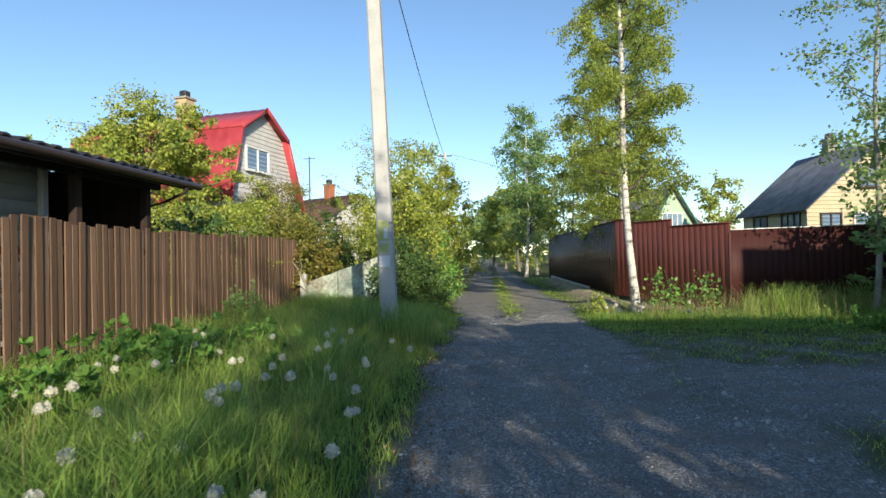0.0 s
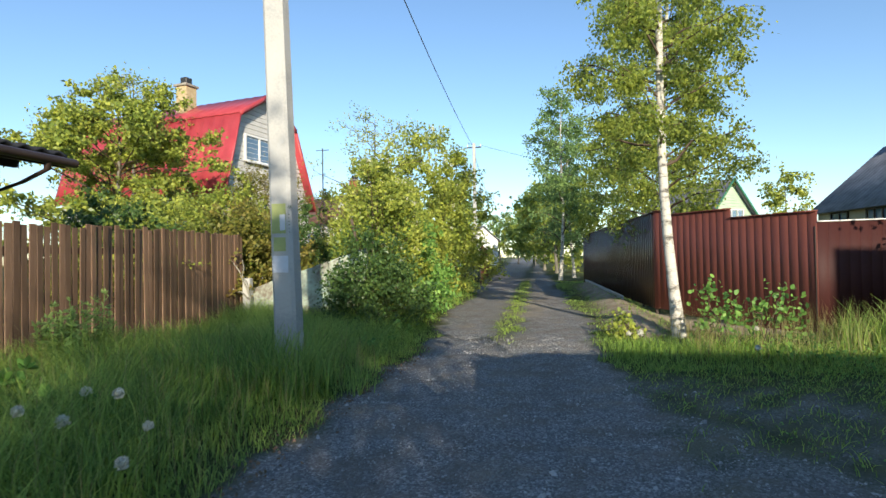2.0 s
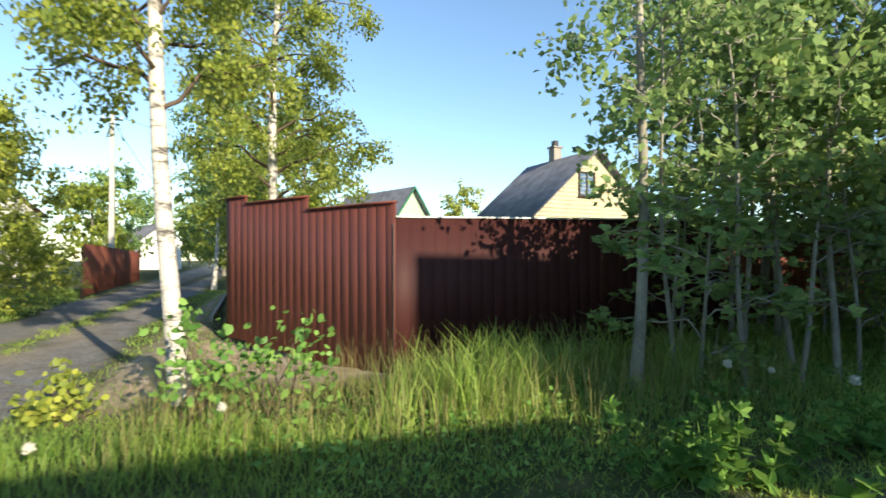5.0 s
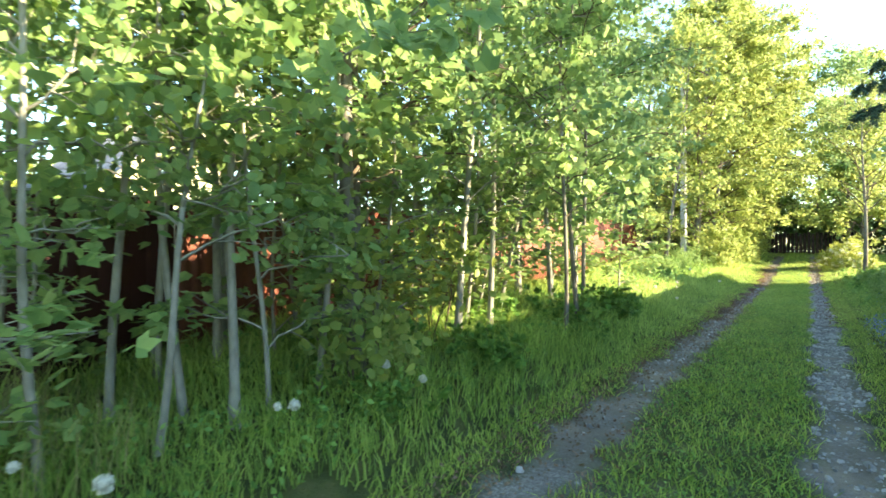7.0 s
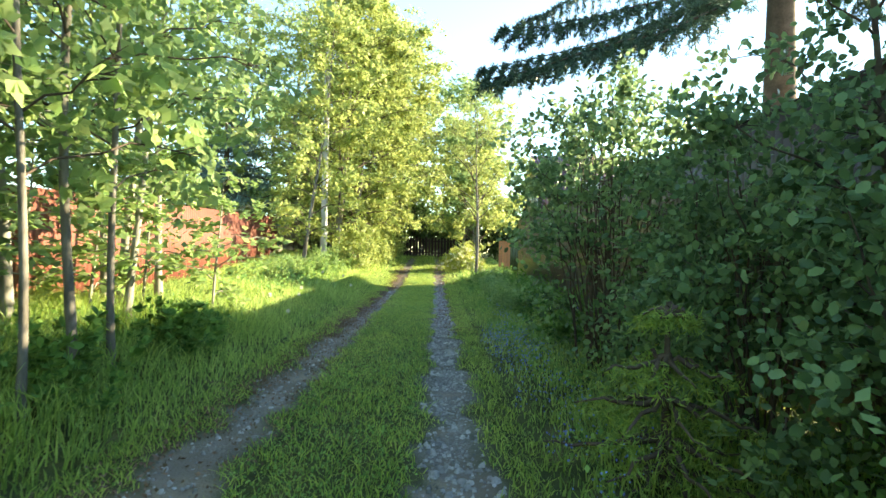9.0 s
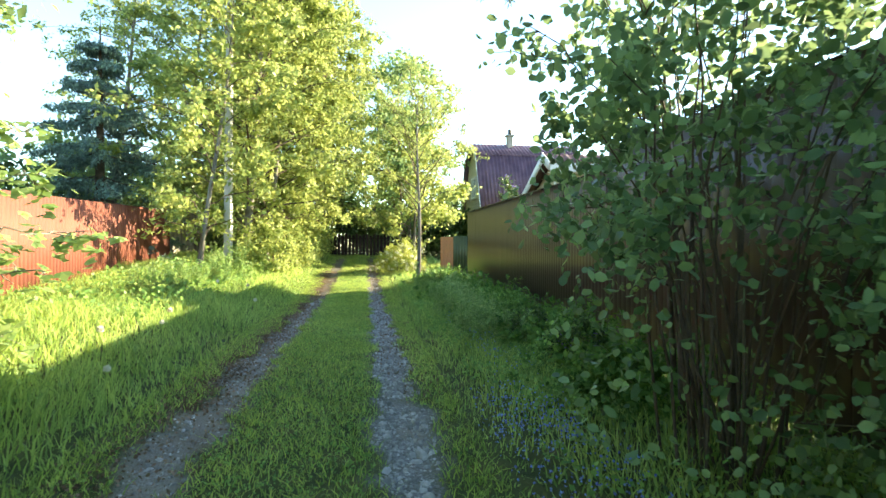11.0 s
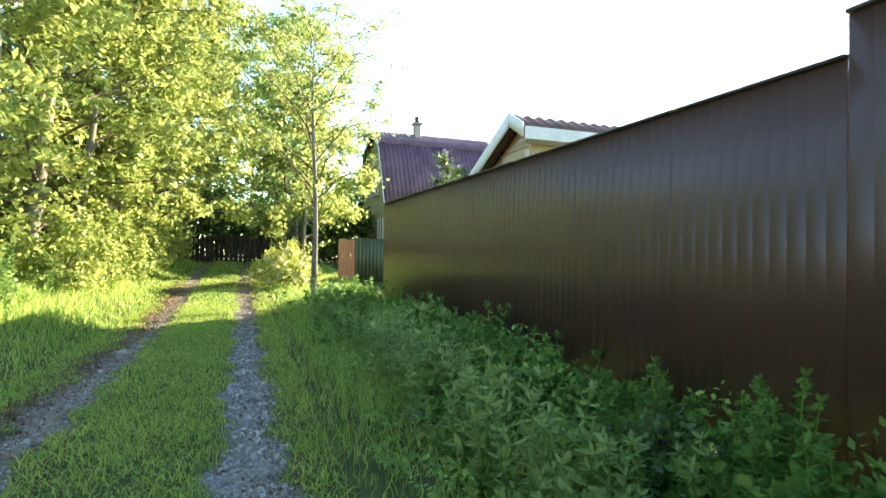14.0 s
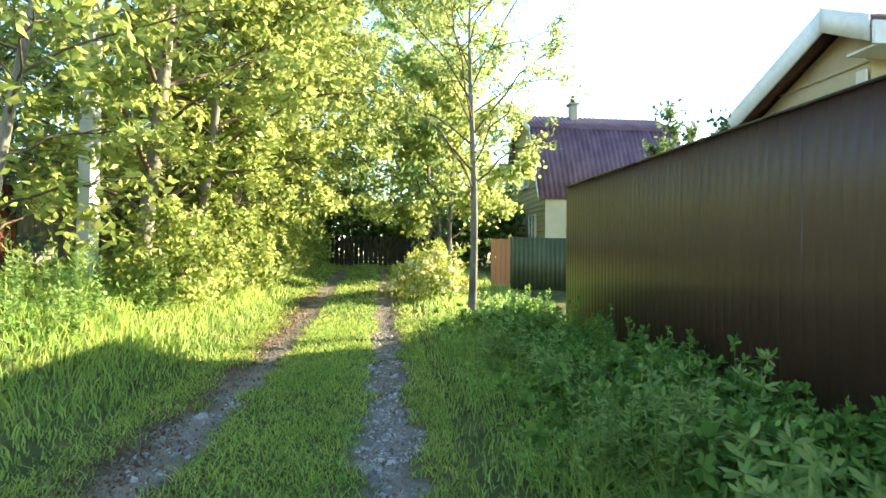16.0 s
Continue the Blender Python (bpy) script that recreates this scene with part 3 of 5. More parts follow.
sheet_fence("metal_fence", split((*C, 0.0, 1.70), (9.4, 12.75, 0.15, 1.78), 4), M_FENCE_RED_SHADED, "shaded red-brown ribbed metal fence with a pale cap, behind tall grass", 0.15, 0.004, "red-brown metal fences", M_WHITE, 1, "groove")
sheet_fence("board_fence", split((9.45, 12.75, 0.1, 1.75), (13.5, 12.5, 0.3, 1.85), 4) + split((13.55, 12.5, 0.3, 1.85), (31.0, 13.8, 0.7, 2.45), 14), M_FENCE_ORANGE, "rust-red vertical board fence behind young trees", 0.12, 0.012, "", None)
tallf = split((8.6, 4.4, -0.06, 2.56), (19.27, 4.4, -0.04, 2.53), 9)
lowf = split((19.274, 4.4, 0.0, 2.30), (29.1, 4.4, 0.05, 2.40), 8)
sheet_fence("metal_fence", tallf + lowf, M_FENCE_BROWN, "tall dark brown ribbed metal fence with stepped top above nettles", 0.115, 0.002, "", M_GUTTER, -1, "groove")


def board_mesh(w, h, t, pointed=0.0):
    return cuboid((0, 0, h / 2), (t, w, h), 0, 0.004)


def picket_fence():
    rng = random.Random(4)
    p0, p1 = Vector((-4.25, 1.6)), Vector((-4.72, 12.75))
    L = (p1 - p0).length
    turn = math.degrees(math.atan2(p1.y - p0.y, p1.x - p0.x)) - 90
    top = thing("picket_fence", p0.x, p0.y, 0, "brown-stained wooden picket fence with narrow vertical boards, beside tall grass", "fence", turn=turn)
    meshes = []
    for k in range(5):
        me = bpy.data.meshes.new("board")
        bm = board_mesh(0.077 + 0.004 * (k % 3), 1.55 + 0.012 * k, 0.018)
        bm.to_mesh(me)
        bm.free()
        me.materials.append(M_PICKET)
        meshes.append(me)
    y, i = 0.0, 0
    while y < L:
        ob = part("board", meshes[rng.randrange(5)], None, top)
        zz = 0.10 + 0.03 * math.sin(y * 0.8) + (0.03 if y > 3 else 0)
        ob.matrix_local = pose(0.005 if i % 2 else -0.004, y, zz, rng.uniform(-0.5, 0.5), rng.uniform(-0.4, 0.4), rng.uniform(-3, 3))
        y += 0.089 + rng.uniform(-0.004, 0.009)
        i += 1
    for z in (0.5, 1.4):
        part("rail", cuboid((-0.05, L / 2, z), (0.04, L, 0.08), 0, 0.004), M_PICKET, top)
    for k in range(6):
        part("post", cuboid((-0.10, 0.2 + k * (L - 0.3) / 5, 0.75), (0.07, 0.07, 1.6), 0, 0.006), M_GUTTER, top)


picket_fence()


def old_wall():
    """A low run of cast blocks whose top climbs."""
    top = thing("concrete_wall", -4.45, 12.72, 0, "low weathered concrete wall with flaking mint paint, half hidden by grass", "wall", turn=-85)
    rng = random.Random(8)
    for k in range(3):
        y = 0.72 * k
        bm = cuboid((0, y + 0.36, 0.30), (0.16, 0.71, 0.86), 0, 0.02)
        bmesh.ops.subdivide_edges(bm, edges=bm.edges[:], cuts=3, use_grid_fill=True)
        for v in bm.verts:
            v.co += Vector((rng.gauss(0, 0.006), rng.gauss(0, 0.003), rng.gauss(0, 0.008)))
            if v.co.z > 0.3:
                v.co.z += max(0, v.co.y) * 0.33
        part("block", bm, M_OLDWALL, top)
    part("gate_post", cuboid((0.16, -0.04, 0.45), (0.14, 0.14, 0.95), 0, 0.01), M_CONCRETE, top, "grey concrete stub post")
    ob = part("stake", cuboid((0, 0, 0.5), (0.05, 0.05, 1.4), 0, 0.006), M_TWIG, top, "leaning rusty stake")
    ob.matrix_local = pose(-0.05, 2.1, 0.8, 12, 0, 0)


old_wall()


# ---- poles ----
def power_pole(x, y, h, w0, w1, label, lean=(0, 0), z=0.0, notices=False):
    top = thing("utility_pole", x, y, z, label, "utility pole", "concrete utility poles")
    bm = bmesh.new()
    rings = []
    for k in range(9):
        t = k / 8
        w = (w0 + (w1 - w0) * t) / 2
        rings.append([bm.verts.new((lean[0] * t + a * w, lean[1] * t + b * w * 0.85, h * t - 0.05)) for a, b in
                      ((-1, -.72), (-.72, -1), (.72, -1), (1, -.72), (1, .72), (.72, 1), (-.72, 1), (-1, .72))])
    for a, b in zip(rings[:-1], rings[1:]):
        for i in range(8):
            bm.faces.new((a[i], a[(i + 1) % 8], b[(i + 1) % 8], b[i]))
    bm.faces.new(rings[-1])
    shaft = part("shaft", bm, M_CONCRETE, top)
    part("crossarm", cuboid((lean[0], lean[1], h - 0.3), (0.9, 0.07, 0.07), 0, 0.01), M_BLACK, top)
    for s in (-0.4, 0.4):
        g = Geo()
        zz = np.array([0, .03, .05, .09, .12, .15])
        g.tube(np.stack([np.full(6, lean[0] + s), np.full(6, lean[1]), h - 0.27 + zz], 1), np.array([.015, .035, .025, .04, .025, .01]), 8)
        part("insulator", g.mesh(True), M_WHITE, top)
    if notices:
        wob = random.Random(3)
        f = w0 * 0.43
        for zc, hh, ww, m in ((1.62, 0.30, 0.15, M_PAPER), (1.36, 0.14, 0.13, M_PAPER), (1.58, 0.16, 0.06, M_PAPER2), (1.16, 0.17, 0.17, M_PAPER2)):
            part("notice", cuboid((lean[0] * zc / h + (0.03 if ww < 0.1 else -0.01), -f - 0.004 + 0.02 * zc / h * 1.2, zc), (ww, 0.003, hh)), m, top, "torn paper notice")
        cu = bpy.data.curves.new("text", "FONT")
        cu.body, cu.size, cu.extrude, cu.align_x = "ПЕЧНИК", 0.045, 0.0008, "CENTER"
        t = new("lettering", cu)
        bpy.context.view_layer.update()
        me = bpy.data.meshes.new_from_object(t.evaluated_get(bpy.context.evaluated_depsgraph_get()))
        bpy.data.objects.remove(t)
        me.materials.clear()
        o = part("lettering", me, M_INK, top, "dark green word on the notice")
        o.matrix_local = pose(-0.01, -f - 0.0085 + 0.02, 1.72, 90, 0, 0)
        for k in range(6):
            part("text_line", cuboid((-0.01, -f - 0.0065 + 0.02, 1.66 - k * 0.035), (0.12, 0.002, 0.008)), M_INK, top)
    return top


power_pole(-1.70, 8.74, 8.2, 0.25, 0.18, "pale concrete utility pole with torn paper notices, in tall grass", (-0.26, 0.0), 0.05, True)
power_pole(-3.4, 36.0, 8.2, 0.27, 0.17, "pale concrete utility pole far along the gravel road")
power_pole(28.7, 11.45, 8.5, 0.26, 0.17, "pale concrete utility pole among young trees beside the grassy lane", (0.15, 0.0), 0.6)


def wire(a, b, sag, r=0.009):
    g = Geo()
    t = np.linspace(0, 1, 24)
    p = np.array(a) + (np.array(b) - np.array(a)) * t[:, None]
    p[:, 2] -= 4 * sag * t * (1 - t)
    g.tube(p - np.array(a), r, 5)
    o = part("overhead_cable", g.mesh(True), M_BLACK)
    o.location = a
    tagged(o, "thin black overhead cable strung between concrete poles", "cable", "overhead cables")


wire((-2.15, 8.74, 8.05), (-3.5, 36.0, 8.05), 0.35, 0.014)
wire((-3.5, 36.0, 8.05), (-5.5, 66.0, 7.6), 0.5, 0.014)
wire((-3.0, 36.0, 8.0), (18.0, 62.0, 7.4), 0.4, 0.01)


# ---- buildings ----
def window_part(parent, c, w, h, turn, panes=2, frame_mat=None, name="window", sill=True):
    """A framed window whose face looks along the local -y of its turn."""
    frame_mat = frame_mat or M_WHITE
    win = new(name)
    win.parent = parent
    win.matrix_local = pose(*c, 0, 0, turn)
    bar = 0.07
    fr = bmesh.new()
    for x in (-w / 2 + bar / 2, w / 2 - bar / 2):
        box(fr, (x, 0, 0), (bar, 0.10, h))
    for z in (-h / 2 + bar / 2, h / 2 - bar / 2):
        box(fr, (0, 0.001, z), (w - 2 * bar, 0.096, bar))
    for k in range(1, panes):
        box(fr, (-w / 2 + w * k / panes, 0.002, 0), (0.06, 0.09, h - 2 * bar))
    part("frame", fr, frame_mat, win)
    for k in range(panes):
        pw = (w - 2 * bar) / panes
        part("pane", cuboid((-w / 2 + bar + pw * (k + 0.5), 0.02, 0), (pw - 0.06, 0.012, h - 2 * bar - 0.004)), M_GLASS, win)
    if sill:
        part("sill", cuboid((0, -0.08, -h / 2 - 0.04), (w + 0.12, 0.14, 0.04), 0, 0.005), frame_mat, win)


def house(name, x, y, turn, profile, depth, wallmat, roofmat, label, z=0.0, windows=(), chimney=None, overhang=0.4, ribs=0.25,
          rib_depth=0.03, trim=None, sidewin=(), roof_from=1, other=None):
    """profile: half section as (half width, height) from the floor up to the ridge; the gable front looks along local -y."""
    top = thing(name, x, y, z, label, "house", turn=turn)
    other = other or profile
    pts = [(w, h) for w, h in profile] + [(-w, h) for w, h in reversed(other[:-1])]
    bm = bmesh.new()
    f = [bm.verts.new((w, 0, h)) for w, h in pts]
    b = [bm.verts.new((w, depth, h)) for w, h in pts]
    bm.faces.new(f)
    bm.faces.new(b[::-1])
    for i in range(len(pts)):
        j = (i + 1) % len(pts)
        bm.faces.new((f[j], f[i], b[i], b[j]))
    bmesh.ops.recalc_face_normals(bm, faces=bm.faces)
    part("wall", bm, wallmat, top)
    zz = 0.25
    course = Geo()
    while zz < profile[-1][1] - 0.25:
        hw = np.interp(zz, [h for _, h in profile], [w for w, _ in profile]) if zz > profile[1][1] else profile[0][0]
        ow = np.interp(zz, [h for _, h in other], [w for w, _ in other]) if zz > other[1][1] else other[0][0]
        course.ribbed((-ow + 0.02, -0.004, zz), (hw - 0.02, -0.004, zz), (hw - 0.02, -0.03, zz + 0.02), (-ow + 0.02, -0.03, zz + 0.02), 1, 0, 0.012)
        zz += 0.2
    part("siding", course.mesh(), wallmat, top)
    for s in (1, -1):
        prof = profile if s > 0 else other
        for (w0, h0), (w1, h1) in zip(prof[roof_from:-1], prof[roof_from + 1:]):
            d = Vector((w1 - w0, h1 - h0)).normalized()
            ext = overhang if (w0, h0) == tuple(prof[roof_from]) else 0.0
            e0 = (s * (w0 - d.x * ext + 0.05), h0 - d.y * ext + 0.05)
            e1 = (s * (w1 + 0.0), h1 + 0.06)
            g = Geo()
            n = max(2, int((depth + 2 * overhang) / ribs))
            a, bb = (e0[0], -overhang, e0[1]), (e0[0], depth + overhang, e0[1])
            c, dd = (e1[0], depth + overhang, e1[1]), (e1[0], -overhang, e1[1])
            if s > 0:
                g.ribbed(a, bb, c, dd, n, rib_depth, 0.05, "wave")
            else:
                g.ribbed(bb, a, dd, c, n, rib_depth, 0.05, "wave")
            part("roof", g.mesh(), roofmat, top)
            if trim:
                t = Geo()
                y0 = -overhang - 0.012
                t.ribbed((e0[0], y0, e0[1] - 0.17), (e1[0], y0, e1[1] - 0.17), (e1[0], y0, e1[1] + 0.06), (e0[0], y0, e0[1] + 0.06), 1, 0, 0.025)
                part("bargeboard", t.mesh(), trim, top)
    for (wx, wz, ww, wh, n, fm) in windows:
        window_part(top, (wx, -0.035, wz), ww, wh, 0, n, fm)
    for (side, wy, wz, ww, wh, n, fm) in sidewin:
        window_part(top, (side * (profile[0][0] + 0.02), wy, wz), ww, wh, 90 * side, n, fm)
    if chimney:
        cx, cy, cz, cw, ch, cm = chimney
        part("chimney", cuboid((cx, cy, cz), (cw, cw, ch), 0, 0.02), cm, top)
        part("chimney_cap", cuboid((cx, cy, cz + ch / 2 + 0.05), (cw + 0.14, cw + 0.14, 0.1), 0, 0.01), M_GREYWOOD, top)
        part("cowl", cuboid((cx, cy, cz + ch / 2 + 0.28), (cw * 0.6, cw * 0.6, 0.30), 0, 0.03), M_BLACK, top)
    return top


house("gambrel_house", -10.9, 24.6, 80, [(3.1, 0), (3.1, 3.6), (1.75, 6.85), (0, 8.0)], 9.0, M_WHITEBRICK, M_ROOF_RED,
      "white-sided house with a bright red metal gambrel roof behind hedges", 0.2,
      [(-0.35, 5.65, 1.75, 1.1, 2, None)], (-0.5, 3.8, 8.0, 0.6, 1.5, M_BRICK), 0.35, 0.5, 0.02, M_ROOF_RED, (), 1,
      [(2.5, 0), (2.5, 3.9), (1.75, 6.85), (0, 8.0)])
house("brick_house", -10.5, 40, 60, [(3.6, 0), (3.6, 3.6), (0, 5.8)], 8, M_WHITEBRICK, M_ROOF_TILE,
      "white house with brown roof and red brick chimney behind hedges", 0.2, (), (0, 3, 6.0, 0.6, 1.6, M_REDBRICK), 0.4)
house("far_white_house", -7.5, 74, 30, [(2.2, 0), (2.2, 3.4), (0, 5.2)], 7, M_WHITE, M_ROOF_GREY, "small white gabled house far along the road", 0)
house("slate_house", 19.0, 29.8, 7, [(3.6, 0), (3.6, 3.4), (0, 6.6)], 5.5, M_CREAM, M_ROOF_GREY,
      "cream house with a steep weathered grey slate roof behind the fence", 0,
      [(-2.4, 2.4, 1.1, 1.3, 2, M_GUTTER), (-0.6, 2.4, 1.3, 1.3, 2, M_WHITE), (1.7, 2.4, 1.3, 1.3, 2, M_WHITE), (-0.5, 4.9, 1.0, 1.2, 2, M_GUTTER)],
      (0.2, 3.4, 6.9, 0.5, 0.9, M_GREYWOOD), 0.4, 0.3, 0.02, None, [(-1, 1.2, 2.5, 1.5, 1.3, 3, M_GUTTER), (-1, 3.8, 2.5, 1.3, 1.3, 2, M_GUTTER)])
house("green_house", 13.4, 43.9, 25, [(3.0, 0), (3.0, 2.2), (0, 6.3)], 8, M_MINT, M_ROOF_GREY,
      "green wooden house with a steep roof and a white-framed attic window", 0, [(0.0, 3.7, 2.0, 1.1, 4, None)], None, 0.4, 0.3, 0.02, M_GREEN)
house("small_cream_house", 16.8, 52.0, -25, [(2.6, 0), (2.6, 2.6), (0, 5.0)], 8, M_CREAM, M_ROOF_TILE, "small pale house with an orange-brown roof far off", 0)
outbuilding = house("cream_outbuilding", 25.3, 2.95, 180, [(0.2, 0), (0.2, 3.38), (0, 3.5)], 6, M_CREAM, M_ROOF_TILE,
      "cream outbuilding with white eaves and brown tiled roof behind the fence", 0,
      [(-0.8, 2.0, 0.5, 0.9, 1, None)], None, 0.30, 0.22, 0.04, M_WHITE, (), 1, [(1.8, 0), (1.8, 2.62), (0, 3.5)])
part("fascia", cuboid((0.52, 3.0, 3.18), (0.03, 6.6, 0.20), 0, 0.004), M_WHITE, outbuilding, "white eaves board")
part("soffit", cuboid((0.355, 3.0, 3.09), (0.29, 6.5, 0.02)), M_WHITE, outbuilding)
part("corner_trim", cuboid((0.15, -0.045, 1.52), (0.10, 0.03, 2.94), 0, 0.004), M_WHITE, outbuilding)
house("maroon_house", 43.4, 1.25, 180, [(2.9, 0), (2.9, 3.5), (1.7, 6.2), (0, 7.1)], 5.7, M_CREAM, M_ROOF_PURPLE,
      "cream house with a maroon corrugated gambrel roof beyond the fences", 0.2,
      [(1.2, 2.2, 1.0, 1.2, 2, None), (0, 4.6, 1.2, 1.2, 2, None)], (0.3, 2.0, 7.2, 0.32, 0.8, M_GREYWOOD), 0.3, 0.2, 0.05, M_WHITE, [(1, 1.3, 2.2, 0.9, 1.5, 2, None), (1, 4.0, 2.2, 0.9, 1.5, 2, None)])


# Unseen building, its west wall skewed along the sun to shape the fence's shadow.
def shadow_house():
    top = thing("wooden_house", 8.4, 3.3, 0, "unseen tall cream building with a flat brown roof, added to shade the fence", "house")
    for nm, z0, z1, o, m in (("wall", -0.1, 4.42, 0.0, M_CREAM), ("roof", 4.424, 4.55, 0.02, M_ROOF_TILE)):
        bm = bmesh.new()
        foot = [(-o, o), (5.5 + o, o), (5.5 + o, -4 - o), (1.49 - o, -4 - o)]
        lo, hi = [bm.verts.new((*p, z0)) for p in foot], [bm.verts.new((*p, z1)) for p in foot]
        bm.faces.new(hi[::-1]), bm.faces.new(lo)
        for a in range(4):
            bm.faces.new((lo[a], lo[(a + 1) % 4], hi[(a + 1) % 4], hi[a]))
        bmesh.ops.recalc_face_normals(bm, faces=bm.faces)
        part(nm, bm, m, top)
    window_part(top, (2.0, 0.04, 3.4), 1.1, 1.2, 180, 2)
    window_part(top, (4.0, 0.04, 3.4), 1.1, 1.2, 180, 2)


shadow_house()
# Unseen block, sized so its eave shades the lane mouth and near verge.
house("unseen_shade_block", 3.7, 0.3, -90, [(2.3, 0), (2.3, 2.8), (0, 3.4)], 4.6, M_PALE, M_ROOF_GREY, "unseen low pale block with a gable roof, added to shade the lane mouth", 0, (), None, 0.1)


def shed():
    top = thing("garden_shed", -5.75, 9.3, 0.22, "pale-sided shed with open dark carport and black tiled roof", "shed", turn=0)
    part("wall", cuboid((-2.0, -4.9, 1.1), (2.9, 6.0, 2.6)), M_PALE, top, "pale lap siding")
    sid = Geo()
    for k in range(12):
        z = 0.1 + 0.2 * k
        sid.ribbed((-0.54, -7.9, z), (-0.54, -1.9, z), (-0.52, -1.9, z + 0.19), (-0.52, -7.9, z + 0.19), 1, 0, 0.012)
    part("siding", sid.mesh(), M_PALE, top)
    part("corner_trim", cuboid((-0.5, -1.86, 1.2), (0.1, 0.09, 2.45), 0, 0.005), M_PALE, top)
    for k in range(22):
        part("board", cuboid((-3.3, -3.3 + 0.15 * k, 1.48), (0.03, 0.146, 2.96), 0, 0.003), M_DARKWOOD, top)
    for k in range(20):
        part("board", cuboid((-3.2 + 0.15 * k, 0.02, (2.46 + 0.019 * (19 - k)) / 2), (0.146, 0.03, 2.46 + 0.019 * (19 - k)), 0, 0.003), M_DARKWOOD, top)
    for y in (-0.2, -1.7):
        part("post", cuboid((-0.15, y, 1.2), (0.12, 0.12, 2.4), 0, 0.01), M_DARKWOOD, top)
    part("beam", cuboid((-0.15, -3.5, 2.36), (0.1, 7.3, 0.14), 0, 0.01), M_DARKWOOD, top)
    g = Geo()
    g.ribbed((0.32, -7.6, 2.48), (0.32, 0.45, 2.48), (-4.2, 0.45, 3.05), (-4.2, -7.6, 3.05), 34, 0.045, 0.04, "wave")
    roof = part("roof", g.mesh(), M_ROOF_DARK, top)
    part("fascia", cuboid((0.30, -3.57, 2.38), (0.03, 8.0, 0.15), 0, 0.003), M_GUTTER, top)
    g = Geo()
    g.tube([(0.40, -7.7, 2.40), (0.40, 0.5, 2.37)], 0.06, 10)
    part("gutter", g.mesh(True), M_GUTTER, top)
    g = Geo()
    g.tube([(0.40, 0.1, 2.36), (0.38, 0.1, 2.24), (0.05, 0.05, 2.08), (-0.35, 0.05, 1.98), (-0.42, 0.05, 1.9), (-0.42, 0.05, 0.2)], 0.04, 8)
    part("downpipe", g.mesh(True), M_GUTTER, top)


shed()


def end_fences():
    top = thing("board_fence", 42.2, 4.8, 0, "dark wooden board fence closing the end of the lane", "fence")
    for k in range(44):
        h = 1.25 + 0.05 * math.sin(k * 2.3)
        part("board", cuboid((0, k * 0.19, 0.85 + h / 2 - 0.1), (0.025, 0.15, h), 0, 0.004), M_DARKWOOD, top)
    for z in (1.1, 1.8):
        part("rail", cuboid((0.04, 4.1, z), (0.04, 8.3, 0.07)), M_DARKWOOD, top)
    top = thing("wooden_gate", 35.3, 4.3, 0, "orange-stained wooden gate panel beside an olive sheet fence", "gate")
    for k in range(5, 9):
        part("board", cuboid((0, -1.1 + k * 0.14, 1.0), (0.025, 0.13, 1.5), 0, 0.004), M_ORANGEWOOD, top)
    for z in (0.6, 1.5):
        part("rail", cuboid((0.03, -0.19, z), (0.035, 0.56, 0.08)), M_ORANGEWOOD, top)
    sheet_fence("sheet_fence", split((35.3, 3.86, 0.3, 1.80), (34.2, -2.2, 0.2, 1.72), 5), M_OLIVE, "olive green sheet fence beyond the brown fence", 0.12, 0.015)
    top = thing("old_board_wall", 31.4, 13.95, 0.5, "sun-bleached grey board fence behind leaning saplings", "fence")
    for k in range(27):
        ob = part("board", cuboid((0.19 * k, 0, 1.25), (0.17, 0.03, 2.5), 0, 0.004), M_GREYWOOD, top)
        ob.matrix_local = pose(0, 0, 0.04 * math.sin(k * 5))
    part("rail", cuboid((2.5, 0.04, 0.7), (5.0, 0.04, 0.08)), M_GREYWOOD, top)
    part("rail", cuboid((2.5, 0.04, 2.0), (5.0, 0.04, 0.08)), M_GREYWOOD, top)
    top = thing("bleached_plank", 2.62, 17.0, float(ground_z(2.62, 17)) + 0.03, "pale plank lying along the foot of the brown fence", "plank", turn=1.5)
    part("board", cuboid((0, 4.5, 0), (0.06, 9.0, 0.12), 0, 0.01), M_CONCRETE, top)
    top = thing("television_antenna", -10.3, 29.3, 0, "thin television antenna mast above the hedges", "antenna")
    g = Geo()
    g.tube([(0, 0, 0), (0, 0, 3.5), (0, 0, 6.9)], 0.03, 6)
    part("mast", g.mesh(True), M_BLACK, top)
    part("crossbar", cuboid((0, 0, 6.8), (0.7, 0.03, 0.03)), M_BLACK, top)
    top = thing("dead_branch", -4.35, 12.45, 0.55, "pale forked dead branch leaning at the fence end", "branch")
    g = Geo()
    rng = np.random.default_rng(2)
    for e, m in (((-0.45, 0.0, 0.75), 0.25), ((-0.15, -0.05, 0.7), -0.1), ((-0.55, 0.0, 0.2), 0.08)):
        g.tube(curve_pts((0, 0, 0), e, m * 0.5, 7, rng, 0.02), np.linspace(0.018, 0.006, 7), 5)
    part("wood", g.mesh(True), M_PALE_BARK, top)
    top = thing("sprig", -4.62, 11.0, 1.22, "small leafy sprig growing through the picket fence", "twig")
    g = Geo()
    g.tube(curve_pts((0, 0, 0), (0.28, 0.25, -0.08), 0.05, 6, rng, 0.01), np.linspace(0.008, 0.004, 6), 5)
    part("stem", g.mesh(True), M_TWIG, top)
    g = Geo()
